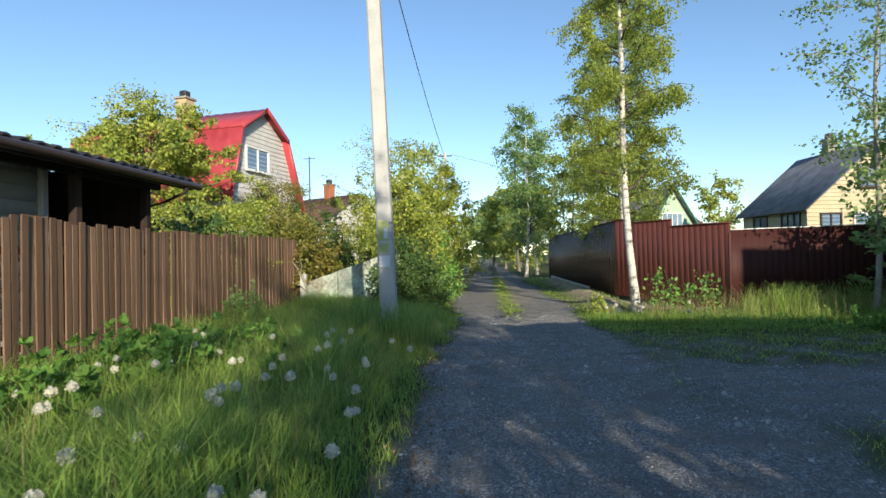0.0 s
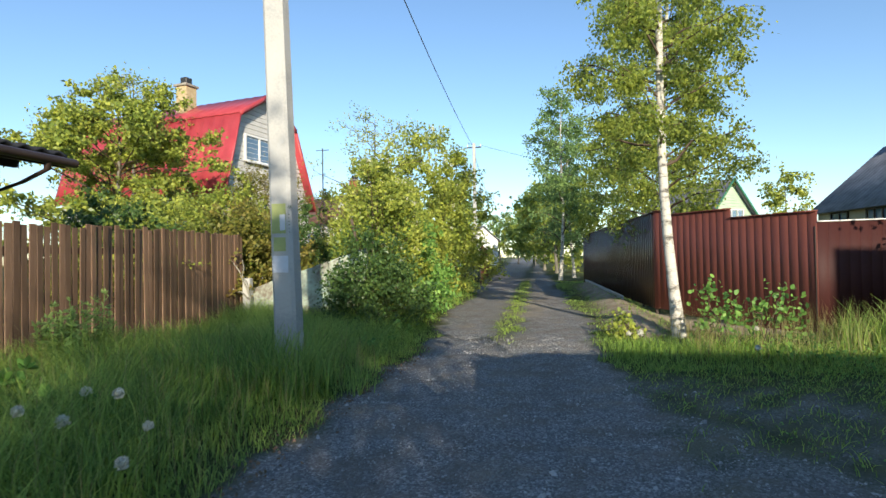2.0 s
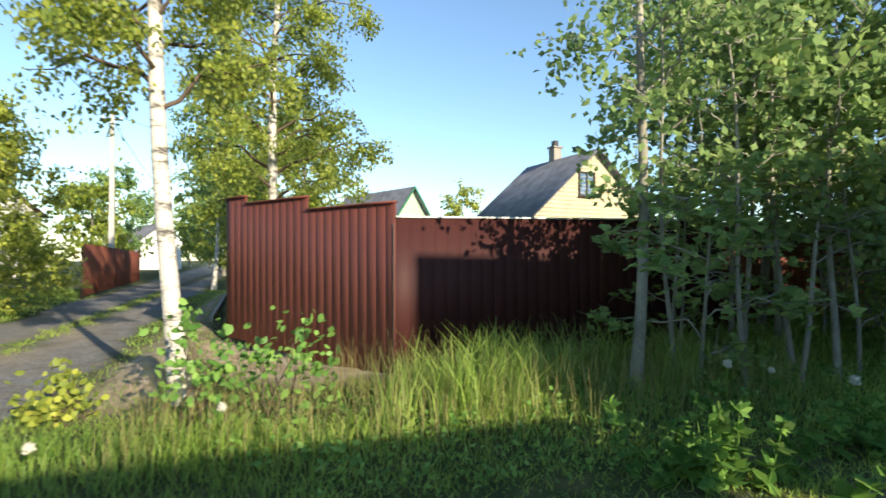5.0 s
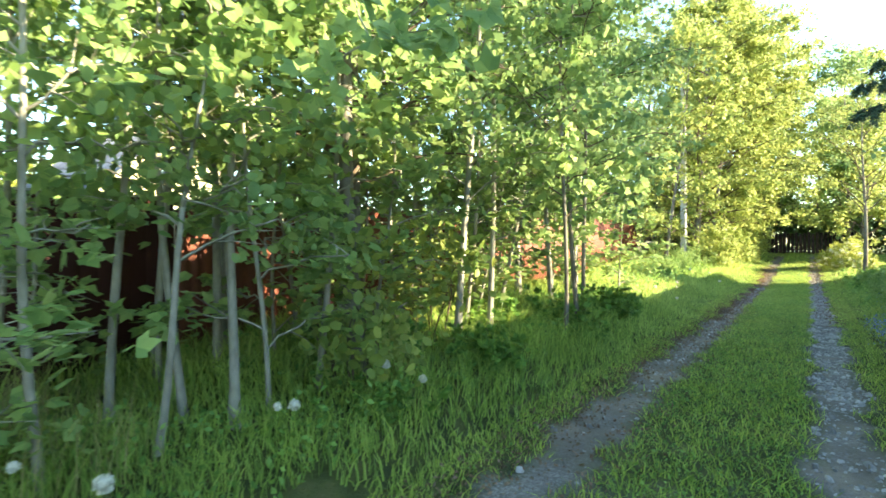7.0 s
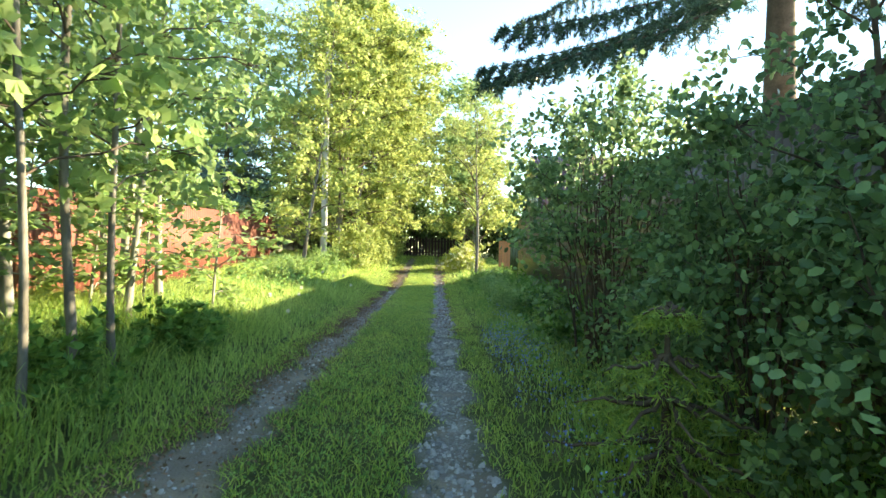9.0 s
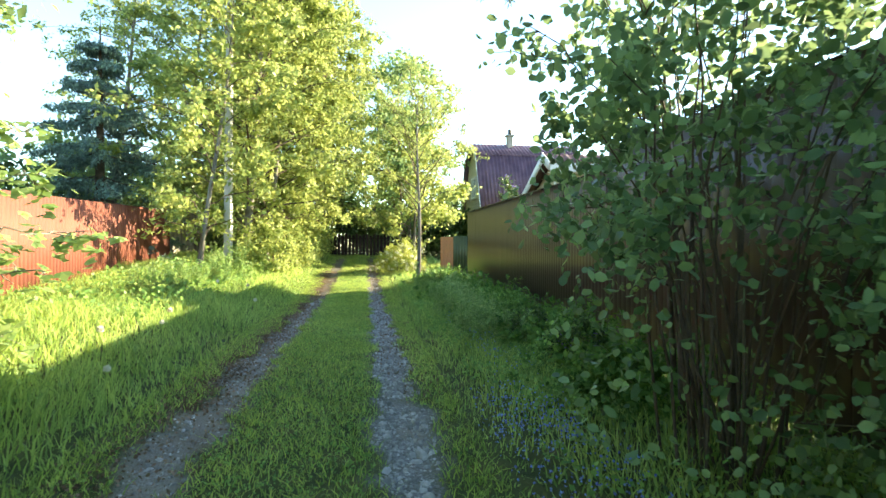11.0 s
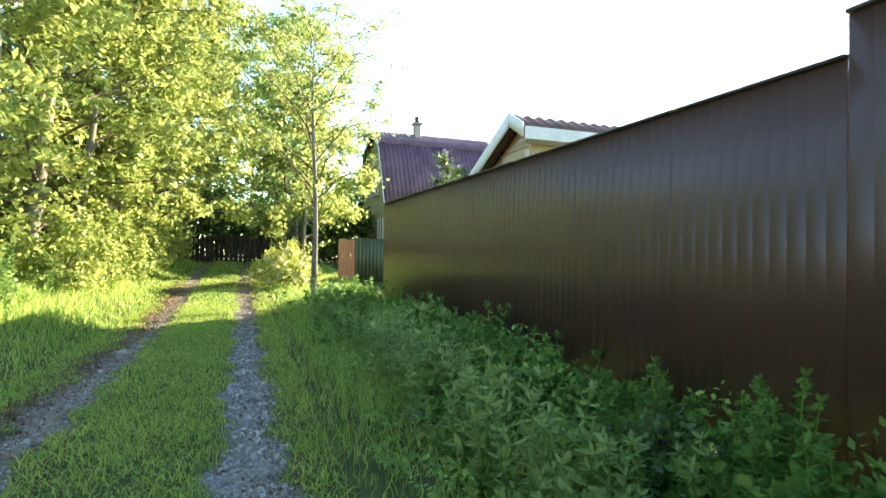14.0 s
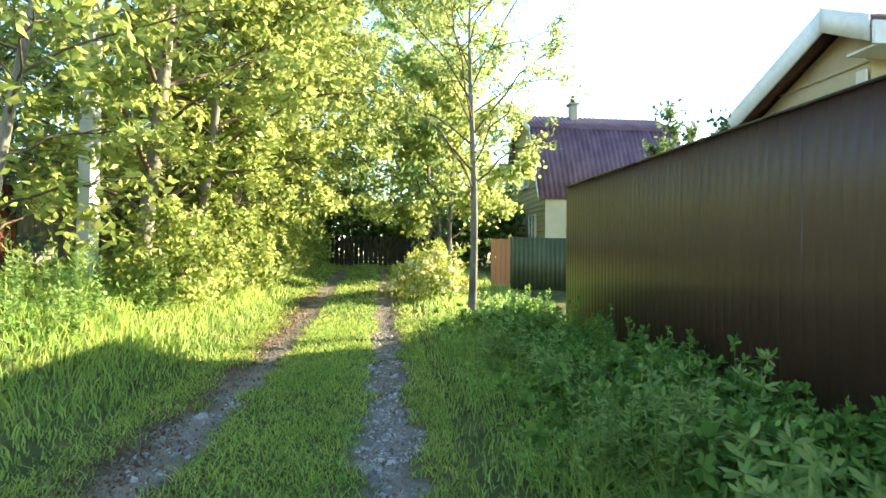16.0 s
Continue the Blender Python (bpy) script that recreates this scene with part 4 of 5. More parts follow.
    g.leaves(np.array([0.12, 0.1, 0.0]) + rng.normal(size=(26, 3)) * [0.1, 0.09, 0.04], 0.05, rng, 0, 0.6)
    part("foliage", g.mesh(), M_BUSH_LEAF, top)


end_fences()
sheet_fence("board_fence", split((-1.9, 26.5, 0.1, 1.75), (-3.0, 40.0, 0.1, 1.65), 5), M_FENCE_ORANGE, "faded rust-brown board fence along the far gravel road", 0.14, 0.015)


# ---- trees and bushes ----
BIRCHES, ASPENS, HEDGE = "birches", "young aspens on the verge", "hedge bushes"
tree("birch_tree", 2.80, 12.15, 9.5, 0.078, 1.15, 0.27, 50, 42000, 0.055, M_BIRCH_LEAF, M_BIRCH_BARK,
     "slender white-barked birch with drooping yellow-green foliage beside the red-brown fence", BIRCHES, 3, (-0.45, 0.1), 1.2, 0.35, 0.20)
tree("birch_tree", 3.7, 16.8, 9.2, 0.10, 1.5, 0.14, 46, 38000, 0.07, M_BIRCH_LEAF, M_BIRCH_BARK,
     "broad birch with dense drooping foliage behind the red-brown fence", BIRCHES, 8, (0.1, 0.2), 1.1, 0.35, 0.26)
tree("birch_tree", 1.5, 31.0, 9.5, 0.09, 1.7, 0.16, 26, 9000, 0.13, M_ASPEN_LEAF, M_BIRCH_BARK, "tall narrow birch on the verge of the gravel road", BIRCHES, 12, (0.2, 0), 0.7, 0.5, 0.35)
tree("birch_tree", 2.3, 34.0, 8.5, 0.08, 1.7, 0.16, 26, 9000, 0.13, M_ASPEN_LEAF, M_BIRCH_BARK, "tall narrow birch on the verge of the gravel road", BIRCHES, 14, (-0.3, 0), 0.7, 0.5, 0.35)
tree("roadside_tree", 3.9, 29.0, 6.5, 0.08, 2.1, 0.14, 24, 9000, 0.13, M_BIRCH_LEAF, M_BARK, "leafy young tree behind the glossy brown fence", "roadside trees", 15, (0, 0), 0.5, 0.5, 0.35)
tree("roadside_tree", 4.6, 24.0, 5.6, 0.08, 2.0, 0.14, 24, 9000, 0.12, M_BIRCH_LEAF, M_BARK, "leafy young tree behind the glossy brown fence", "roadside trees", 16, (0, 0), 0.5, 0.5, 0.3)
for k, (x, y, h) in enumerate([(0.6, 50, 7), (-0.6, 62, 7.5), (-3.4, 84, 7), (-6.8, 92, 8), (1.5, 42, 6.5), (-8.5, 58, 9), (-7.2, 47, 6), (-0.8, 76, 8), (0.5, 90, 9), (-10, 80, 9), (2.2, 56, 8)]):
    tree("far_tree", x, y, h, 0.12, 2.6, 0.10, 14, 3500, 0.30, M_ASPEN_LEAF if k % 2 else M_BIRCH_LEAF, M_BARK, "tree far along the gravel road", "far trees by the road", 30 + k, (0, 0), 0.4, 0.4, 0.5)
tree("garden_tree", -11.2, 17.0, 5.5, 0.12, 2.9, 0.10, 46, 40000, 0.11, M_BUSH_LEAF, M_BARK, "wide garden tree with dense sunlit foliage behind the shed", "garden trees", 20, (0, 0), 0.3, 0.4, 0.24)
tree("garden_tree", -15, 22, 8.5, 0.12, 2.6, 0.15, 26, 6000, 0.11, M_BUSH_LEAF, M_BARK, "tall garden tree seen over the roofs", "garden trees", 21, (0, 0), 0.5, 0.5, 0.4)
tree("garden_tree", -8.0, 19.5, 3.9, 0.09, 1.8, 0.12, 26, 11000, 0.07, M_RED_LEAF, M_BARK, "garden tree with reddish young leaves", "garden trees", 22, (0, 0), 0.3, 0.4, 0.3)

hedge = [(-6.4, 11.6, 1.3, 2.2, 1), (-6.3, 13.4, 1.5, 2.5, 0), (-5.6, 15.0, 1.4, 2.35, 2), (-6.9, 16.4, 1.7, 2.9, 0), (-5.6, 17.2, 1.4, 2.5, 1),
         (-4.9, 19.8, 1.6, 3.9, 0), (-7.2, 19.2, 1.8, 3.1, 1), (-5.5, 12.9, 1.0, 2.1, 2), (-5.3, 14.0, 1.0, 2.15, 2), (-8.2, 14.6, 1.6, 2.9, 0), (-6.0, 10.7, 0.8, 1.7, 0), (-5.6, 22.5, 1.8, 3.6, 0)]
for k, (x, y, r, h, m) in enumerate(hedge):
    bush("hedge_bush", x, y, r, r, h, 7500, 0.085, (M_BUSH_LEAF, M_DARK_LEAF, M_RED_LEAF)[m], ("dense sunlit hedge bush with small yellow-green leaves", "dense dark green hedge bush", "hedge bush with reddish young shoots")[m], HEDGE, 40 + k, 60, 0.17, 20)
bush("blooming_bush", -2.95, 15.9, 1.2, 1.5, 3.5, 14000, 0.085, M_BUSH_LEAF, "tall bush with small creamy blossom clusters beside the gravel road", "", 60, 110, 0.2, 30, blossom=170)
bush("blooming_bush", -2.35, 13.7, 0.85, 0.9, 3.2, 10000, 0.08, M_BUSH_LEAF, "bush with small creamy blossom clusters above dark undergrowth", "", 68, 70, 0.18, 24, blossom=60)
bush("blooming_bush", -3.0, 21.0, 2.1, 2.2, 5.5, 24000, 0.11, M_BUSH_LEAF, "very tall bush with creamy blossom clusters beside the gravel road", "", 67, 120, 0.28, 30, blossom=260)
bush("dark_bush", -2.0, 12.5, 0.8, 1.0, 1.5, 9000, 0.065, M_DARK_LEAF, "dark green leafy bush at the foot of the blooming bush", "roadside bushes", 61, 70, 0.2)
bush("dark_bush", -1.9, 14.6, 0.7, 1.3, 1.9, 7000, 0.085, M_WEED, "bright green leafy bush beside the gravel road", "roadside bushes", 62, 60, 0.15)
bush("roadside_bush", -2.9, 18.6, 1.1, 1.5, 2.9, 7000, 0.10, M_BUSH_LEAF, "leafy bush beside the gravel road", "roadside bushes", 63, 60, 0.2)
for k, (x, y, r, h) in enumerate([(3.05, 11.2, 0.3, 0.95), (3.6, 11.05, 0.3, 0.95), (1.95, 11.9, 0.2, 0.4)]):
    bush("corner_sapling", x, y, r, r, h, 260, 0.07, M_WEED if k < 2 else M_BUSH_LEAF, "thin sapling before the red-brown fence", "corner saplings", 200 + k, 22, 0.09, 9, stem_r=0.007, full=True)
bush("roadside_bush", -3.7, 27.0, 1.0, 2.3, 2.2, 5000, 0.09, M_BUSH_LEAF, "leafy bush beside the gravel road", "roadside bushes", 65, 60, 0.2)
tree("apple_tree", -4.0, 17.8, 5.0, 0.07, 1.2, 0.3, 16, 2200, 0.06, M_BUSH_LEAF, M_BARK, "sparse old fruit tree with thin grey twigs above the hedge", "", 66, (0.3, 0), 0.1, 0.8, 0.25)

# lane, left verge
tree("aspen_tree", 6.62, 10.98, 7.2, 0.048, 1.35, 0.36, 22, 4200, 0.075, M_ASPEN_LEAF, M_PALE_BARK, "leaning grey-barked young aspen with thin leafy branches in tall grass", ASPENS, 70, (0.45, 0.1), 0.4, 0.5, 0.2)
asp = [(7.1, 11.0, 3.6, .018), (7.55, 10.65, 3.8, .02), (8.1, 11.2, 4.4, .024), (8.8, 12.0, 4.6, .028), (9.2, 11.7, 5.2, .035), (9.6, 12.3, 6.4, .05), (8.6, 10.6, 3.6, .03), (9.9, 10.7, 6.6, .07), (10.1, 10.9, 6.2, .06), (10.6, 11.6, 6.6, .06),
       (11.3, 10.6, 6.2, .035), (11.9, 11.6, 7.0, .05), (12.75, 9.95, 6.2, .022), (13.35, 10.0, 6.8, .03), (14.1, 10.2, 6.4, .026), (12.0, 10.6, 5.6, .03), (17.8, 11.7, 6.8, .05), (15.7, 11.0, 6.2, .04), (14.6, 11.5, 6.6, .05), (14.7, 10.95, 6.4, .04), (16.3, 11.4, 6.8, .055), (16.6, 11.8, 5.6, .04)]
for k, (x, y, h, r) in enumerate(asp):
    small = k < 3
    tree("aspen_tree", x, y, h, r, 0.8 if small else 1.45, 0.4 if small else 0.36 if k < 7 else 0.24, 12 if small else 20, 1000 if small else 4600 if k % 3 else 1700, 0.085 if k % 3 or small else 0.105, M_ASPEN_LEAF if k % 3 else M_FRESH_LEAF, M_PALE_BARK if k not in (7, 8, 12, 13, 14) else M_BARK,
         "slim young aspen with fresh green leaves crowded along the lane", ASPENS, 71 + k, ((k * 37 % 7 - 3) * 0.12, (k * 53 % 5 - 2) * 0.12), 0.4, 0.35, 0.2, flat=0.2, lobes=1 if k % 3 or small else 3)
thin = random.Random(17)
for k in range(14):
    x, y = 7.6 + 0.42 * k + thin.uniform(-0.2, 0.2), thin.uniform(10.4, 12.0)
    tree("thin_sapling", x, y, thin.uniform(2.6, 4.6), 0.016 + 0.008 * thin.random(), 0.7, 0.4, 9, 650, 0.085, M_ASPEN_LEAF, M_PALE_BARK,
         "thin pale-stemmed sapling crowded under the aspens", "thin saplings", 220 + k, (thin.uniform(-0.5, 0.5), thin.uniform(-0.4, 0.2)), 0.4, 0.3, 0.16, full=True)
for k in range(14):
    x, y = 7.2 + 0.75 * k + thin.uniform(-0.25, 0.25), thin.uniform(10.5, 12.0)
    tree("leafy_sapling", x, y, thin.uniform(1.7, 2.8), 0.014, 0.7, 0.14, 11, 620, 0.09, M_FRESH_LEAF, M_PALE_BARK,
         "low leafy sapling with broad fresh leaves in the tall grass", "leafy saplings", 250 + k, (thin.uniform(-0.3, 0.3), thin.uniform(-0.5, 0.1)), 0.3, 0.25, 0.13, flat=0.8, lobes=3)
for k, (x, y, r, h) in enumerate([(9.6, 10.5, 0.5, 1.2), (11.2, 10.9, 0.6, 1.3), (12.8, 11.8, 0.7, 1.6)]):
    bush("sapling_bush", x, y, r, r, h, 600, 0.10, M_MAPLE_LEAF, "low maple sapling with broad fresh leaves under the aspens", "saplings", 90 + k, 26, 0.15, 10, full=True)
yl = [(27.2, 11.8, 7.6, 1.3, .06, 7000), (29.9, 11.3, 9.0, 2.6, .13, 19000), (32.0, 11.8, 9.5, 2.7, .10, 18000), (33.5, 10.9, 8.0, 2.4, .08, 14000), (36, 11.0, 10.0, 2.6, .10, 14000), (38.8, 10.8, 10.5, 2.8, .10, 13000),
      (35.4, 10.1, 10.0, 2.5, .12, 12000), (31.2, 10.9, 8.6, 2.2, .09, 9000), (34.5, 14.5, 10.5, 2.8, .12, 9000), (34.0, 17.0, 9.5, 2.6, .12, 9000), (42, 13, 10.5, 2.8, .1, 9000)]
for k, (x, y, h, c, r, n) in enumerate(yl):
    tree("maple_tree", x, y, h * 1.18, r, c + 0.6, 0.06, 40, int(n * 1.35), 0.15, M_MAPLE_LEAF, M_BARK, "multi-limbed tree with bright backlit leaves beside the lane", "sunlit trees by the lane", 110 + k, (0.3, -0.9), 0.4, 0.3, 0.25, shape=0.5, flat=0.5)
for k, (x, y, r, h) in enumerate([(29.4, 10.5, 0.9, 1.5), (31.4, 10.4, 1.0, 1.6), (33.6, 10.2, 1.0, 1.7), (36.2, 10.3, 1.0, 1.6), (38.8, 10.2, 1.1, 1.8)]):
    bush("verge_bush", x, y, r, r, h, 3500, 0.10, M_MAPLE_LEAF, "low leafy growth at the edge of the lane", "verge growth", 120 + k, 40, 0.17)


def conifer(name, x, y, h, spread, low, label, seed, needles, group="spruces", step=0.32, size=0.035, z=None, leafmat=None, decay=0.55, wide=0.16, boughs=()):
    rng = np.random.default_rng(seed)
    top = thing(name, x, y, ground_z(x, y) if z is None else z, label, "tree", group)
    wood, g, bark = Geo(), Geo(), Geo()
    t = np.linspace(0, 1, 10)
    bark.tube(np.stack([0 * t, 0 * t, t * h], 1), 0.22 * h / 9 * (1 - t) + 0.01, 9)
    zz, pts, arms = low, [], list(boughs)
    while zz < h * 0.97:
        reach = spread * (1 - (zz - low) / (h - low)) ** 0.8 + 0.1
        turn = rng.uniform(0, 1)
        for i in range(7):
            far = reach * rng.uniform(0.7, 1.08)
            arms.append((turn + i * 0.9 + rng.uniform(-0.2, 0.2), far, zz, zz - far * rng.uniform(0.12, 0.3)))
        zz += step * rng.uniform(0.7, 1.3)
    for az, far, z0, z1 in arms:
        e = np.array([math.cos(az) * far, math.sin(az) * far, z1])
        cl = curve_pts((0, 0, z0), e, -far * 0.03, 9, rng, 0.015)
        wood.tube(cl, np.linspace(0.022, 0.004, 9), 4)
        out, side = np.array([math.cos(az), math.sin(az), 0]), np.array([-math.sin(az), math.cos(az), 0])
        for u in np.linspace(0.18, 1.0, 22):
            p0 = np.array([np.interp(u, np.linspace(0, 1, 9), cl[:, m]) for m in range(3)])
            for s in (-1, 1):
                le = min(0.35 * far + 0.04, 0.22 + 0.42 * (1 - u) * min(1, far / 2)) * rng.uniform(0.7, 1.2)
                q = p0 + side * s * le * 0.65 + out * le * 0.5 - [0, 0, le * rng.uniform(0.5, 1.0)]
                t4 = np.linspace(0, 1, 4)[:, None]
                tw = p0 + (q - p0) * t4
                tw[:, 2] += (0.25 * le * t4 * (1 - t4) * 2)[:, 0]
                pts.append(tw)
    pts = np.array(pts)
    w = np.exp(-np.maximum(pts[:, 0, 2] - low, -0.3) / decay) + 0.03
    a = pts[rng.choice(len(pts), needles, p=w / w.sum())]
    u = rng.uniform(0, 2.999, needles)
    i = u.astype(int)
    f = (u - i)[:, None]
    p = a[np.arange(needles), i] * (1 - f) + a[np.arange(needles), i + 1] * f
    g.leaves(p + rng.normal(size=p.shape) * 0.008, size, rng, 0.8, wide)
    tr = part("trunk", bark.mesh(True), M_TWIG, top)
    part("branchwork", wood.mesh(True), M_TWIG, tr)
    part("needles", g.mesh(), leafmat or M_NEEDLE, top)


conifer("spruce_tree", 16.3, 3.0, 11.0, 3.9, 6.2, "tall dark spruce with drooping boughs over the lane", 5, 150000, size=0.07, step=0.5, boughs=[(2.0, 4.34, 4.9, 3.0), (1.93, 4.0, 5.2, 3.6), (1.55, 3.8, 5.0, 3.7), (1.2, 3.6, 5.2, 4.0)])
conifer("spruce_tree", 30.8, 15.8, 7.6, 2.7, 0.8, "bluish-green spruce behind the rust-red fence", 6, 34000, size=0.15, step=0.55, decay=6.0, wide=0.3, leafmat=M_BLUE_NEEDLE)

# lane, right verge
RB = "bushes on the right verge"
bush("honeysuckle_bush", 11.5, 5.1, 0.95, 0.85, 2.65, 7500, 0.062, M_HONEY, "dense dark honeysuckle bush crowding the lane", RB, 130, 70, 0.15, 26, full=True)
bush("honeysuckle_bush", 13.0, 5.2, 1.0, 0.85, 2.6, 7500, 0.062, M_HONEY, "dense dark honeysuckle bush crowding the lane", RB, 131, 70, 0.15, 26, full=True)
bush("honeysuckle_bush", 14.1, 5.2, 0.8, 0.75, 2.3, 4200, 0.062, M_HONEY, "dense dark honeysuckle bush crowding the lane", RB, 132, 70, 0.16, 26, full=True)
tree("honeysuckle_tree", 16.5, 5.1, 3.3, 0.022, 1.3, 0.3, 18, 1900, 0.075, M_HONEY, M_TWIG, "tall arching shrub with rounded dark leaves before the fence", RB, 133, (0.1, 0.1), 0.3, 0.5, 0.14, shape=0.75, full=True)
tree("honeysuckle_tree", 16.9, 4.9, 2.7, 0.022, 0.75, 0.3, 10, 420, 0.065, M_ASPEN_LEAF, M_TWIG, "arching shrub with rounded green leaves before the brown fence", RB, 134, (0.1, 0.1), 0.3, 0.5, 0.14, shape=0.75, full=True)
bush("honeysuckle_bush", 10.4, 5.15, 0.85, 0.8, 2.6, 6500, 0.062, M_HONEY, "dense dark honeysuckle bush crowding the lane", RB, 135, 60, 0.15)
bush("honeysuckle_bush", 15.5, 5.45, 1.2, 1.1, 3.4, 6000, 0.072, M_HONEY, "tall many-stemmed honeysuckle bush leaning over the lane", RB, 211, 95, 0.17, 38, low=0.34, full=True)
bush("small_shrub", 18.1, 5.25, 0.42, 0.4, 0.62, 3200, 0.05, M_DARK_LEAF, "round low dark shrub with small violet flowers before the brown fence", RB, 136, 40, 0.08, blossom=22, petals=M_VIOLET)
bush("small_shrub", 19.6, 5.35, 0.40, 0.4, 0.55, 2600, 0.05, M_DARK_LEAF, "round low dark shrub with small violet flowers before the brown fence", RB, 137, 40, 0.08, blossom=16, petals=M_VIOLET)
conifer("young_spruce", 12.3, 6.15, 1.0, 0.6, 0.12, "young spruce with fresh light green shoots", 138, 8000, "", 0.2, 0.05, leafmat=M_FRESH, decay=2.0)
tree("honeysuckle_tree", 12.2, 4.95, 3.5, 0.03, 1.0, 0.3, 18, 3600, 0.062, M_HONEY, M_TWIG, "tall arching shrub rising above the dark bushes", RB, 210, (0.2, 0.1), 0.2, 0.6, 0.15, shape=0.75, full=True)
tree("rowan_tree", 29.1, 5.95, 6.0, 0.065, 2.2, 0.34, 26, 9500, 0.085, M_MAPLE_LEAF, M_BARK, "slender dark-stemmed rowan with sparse feathery leaves on the verge", "", 139, (0.1, 0), 0.25, 0.75, 0.13, shape=0.35, flat=0.6)
bush("spirea_bush", 33.3, 6.3, 1.05, 0.9, 1.1, 9000, 0.065, M_BUSH_LEAF, "rounded spirea bush covered in pale blossom", "", 140, 90, 0.13, blossom=650)
for k, (x, y, h, c) in enumerate([(36.5, 5.4, 6.5, 1.6), (38, 6.0, 9.5, 2.4), (41, 5.2, 10.5, 2.2), (44.5, 7, 11.0, 2.6), (46, 11, 10.5, 2.8), (45, 16, 9, 2.6), (44.2, 8.8, 10.0, 2.6), (46.5, 5.0, 9.5, 2.4)]):
    tree("lane_end_tree", x, y, h, 0.08, c + 0.5, 0.12, 22, 7000, 0.17, M_ASPEN_LEAF if k % 2 else M_MAPLE_LEAF, M_BARK, "leafy tree near the end of the lane", "trees at the lane's end", 141 + k, (0, 0), 0.4, 0.5, 0.32)
for k, (x, y, h) in enumerate([(27.9, 3.4, 3.05), (26.0, 3.75, 2.75), (27.3, 3.5, 3.25)]):
    bush("lilac_bush", x, y, 0.5, 0.4, h, 7500, 0.075, M_DARK_LEAF, "lilac bush with violet flowers rising above the brown fence", "lilacs", 150 + k, 60, 0.12, blossom=60, petals=M_VIOLET)
for k, (x, y, h) in enumerate([(26, 50, 6.5), (31, 55, 7), (24, 62, 8.5), (36, 60, 8), (17, 70, 9), (42, 50, 9)]):
    tree("far_garden_tree", x, y, h, 0.12, 2.6, 0.12, 12, 2400, 0.34, M_ASPEN_LEAF if k % 2 else M_BUSH_LEAF, M_BARK, "rounded tree far behind the houses", "far garden trees", 160 + k, (0, 0), 0.3, 0.4, 0.5)
for k, (x, y, r, h) in enumerate([(44, 3, 1.6, 3.2), (44, 6, 1.6, 3.0), (44, 9, 1.6, 3.2), (44, 12, 1.6, 3.5), (40, 14, 1.8, 3.5), (36.5, 14, 1.8, 3.0), (47, 16, 2.2, 4), (47, 1, 2.5, 5), (48, 5, 2.5, 5), (48, 9, 2.5, 5), (48, 13, 2.5, 5), (38, 18, 2.5, 4.5), (43, 19, 2.5, 4.5), (34, 18.5, 2.5, 4.5), (29, 19, 2.4, 4)]):
    bush("backing_bush", x, y, r, r, h, 2600, 0.28, M_ASPEN_LEAF if k % 2 else M_DARK_LEAF, "dense bush closing the end of the lane", "bushes at the lane's end", 180 + k, 50, 0.3)
# unseen trees behind the walk, added to dapple the road with shade
for k, (x, y, h, c) in enumerate([(3.2, -2.6, 5.5, 1.9), (2.6, -5.5, 6.8, 2.0), (4.9, -7.5, 7.7, 2.0)]):
    tree("shade_tree", x, y, h, 0.14, c, 0.2, 26, 6500, 0.12, M_ASPEN_LEAF, M_BARK, "unseen leafy tree added to shade the road", "shade trees", 170 + k, (0, 0), 0.4, 0.5, 0.35)


# ---- grass, weeds and gravel ----
def blades(name, x, y, h, w, material, seed, bend=0.35):
    rng = np.random.default_rng(seed)
    n = len(x)
    z = ground_z(x, y) - 0.01
    az = rng.uniform(0, 6.28, n)
    wx, wy = np.cos(az) * w / 2, np.sin(az) * w / 2
    b = rng.normal(size=(n, 2)) * bend * h[:, None]
    v = np.empty((n, 6, 3))
    for k, (t, ww) in enumerate(((0, 1.0), (0.55, 0.85), (1.0, 0.12))):
        cx, cy, cz = x + b[:, 0] * t * t, y + b[:, 1] * t * t, z + h * t * (1 - 0.15 * t)
        v[:, 2 * k] = np.stack([cx - wx * ww, cy - wy * ww, cz], 1)
        v[:, 2 * k + 1] = np.stack([cx + wx * ww, cy + wy * ww, cz], 1)
    base = np.arange(n)[:, None] * 6
    q = np.concatenate([base + [0, 1, 3, 2], base + [2, 3, 5, 4]])
    tagged(part(name, raw(v.reshape(-1, 3), q), material, None, kind="stuff"), name.replace("_", " ") + " on the verges", "grass")


def scatter(n, x0, x1, y0, y1, rng):
    return rng.uniform(x0, x1, n), rng.uniform(y0, y1, n)


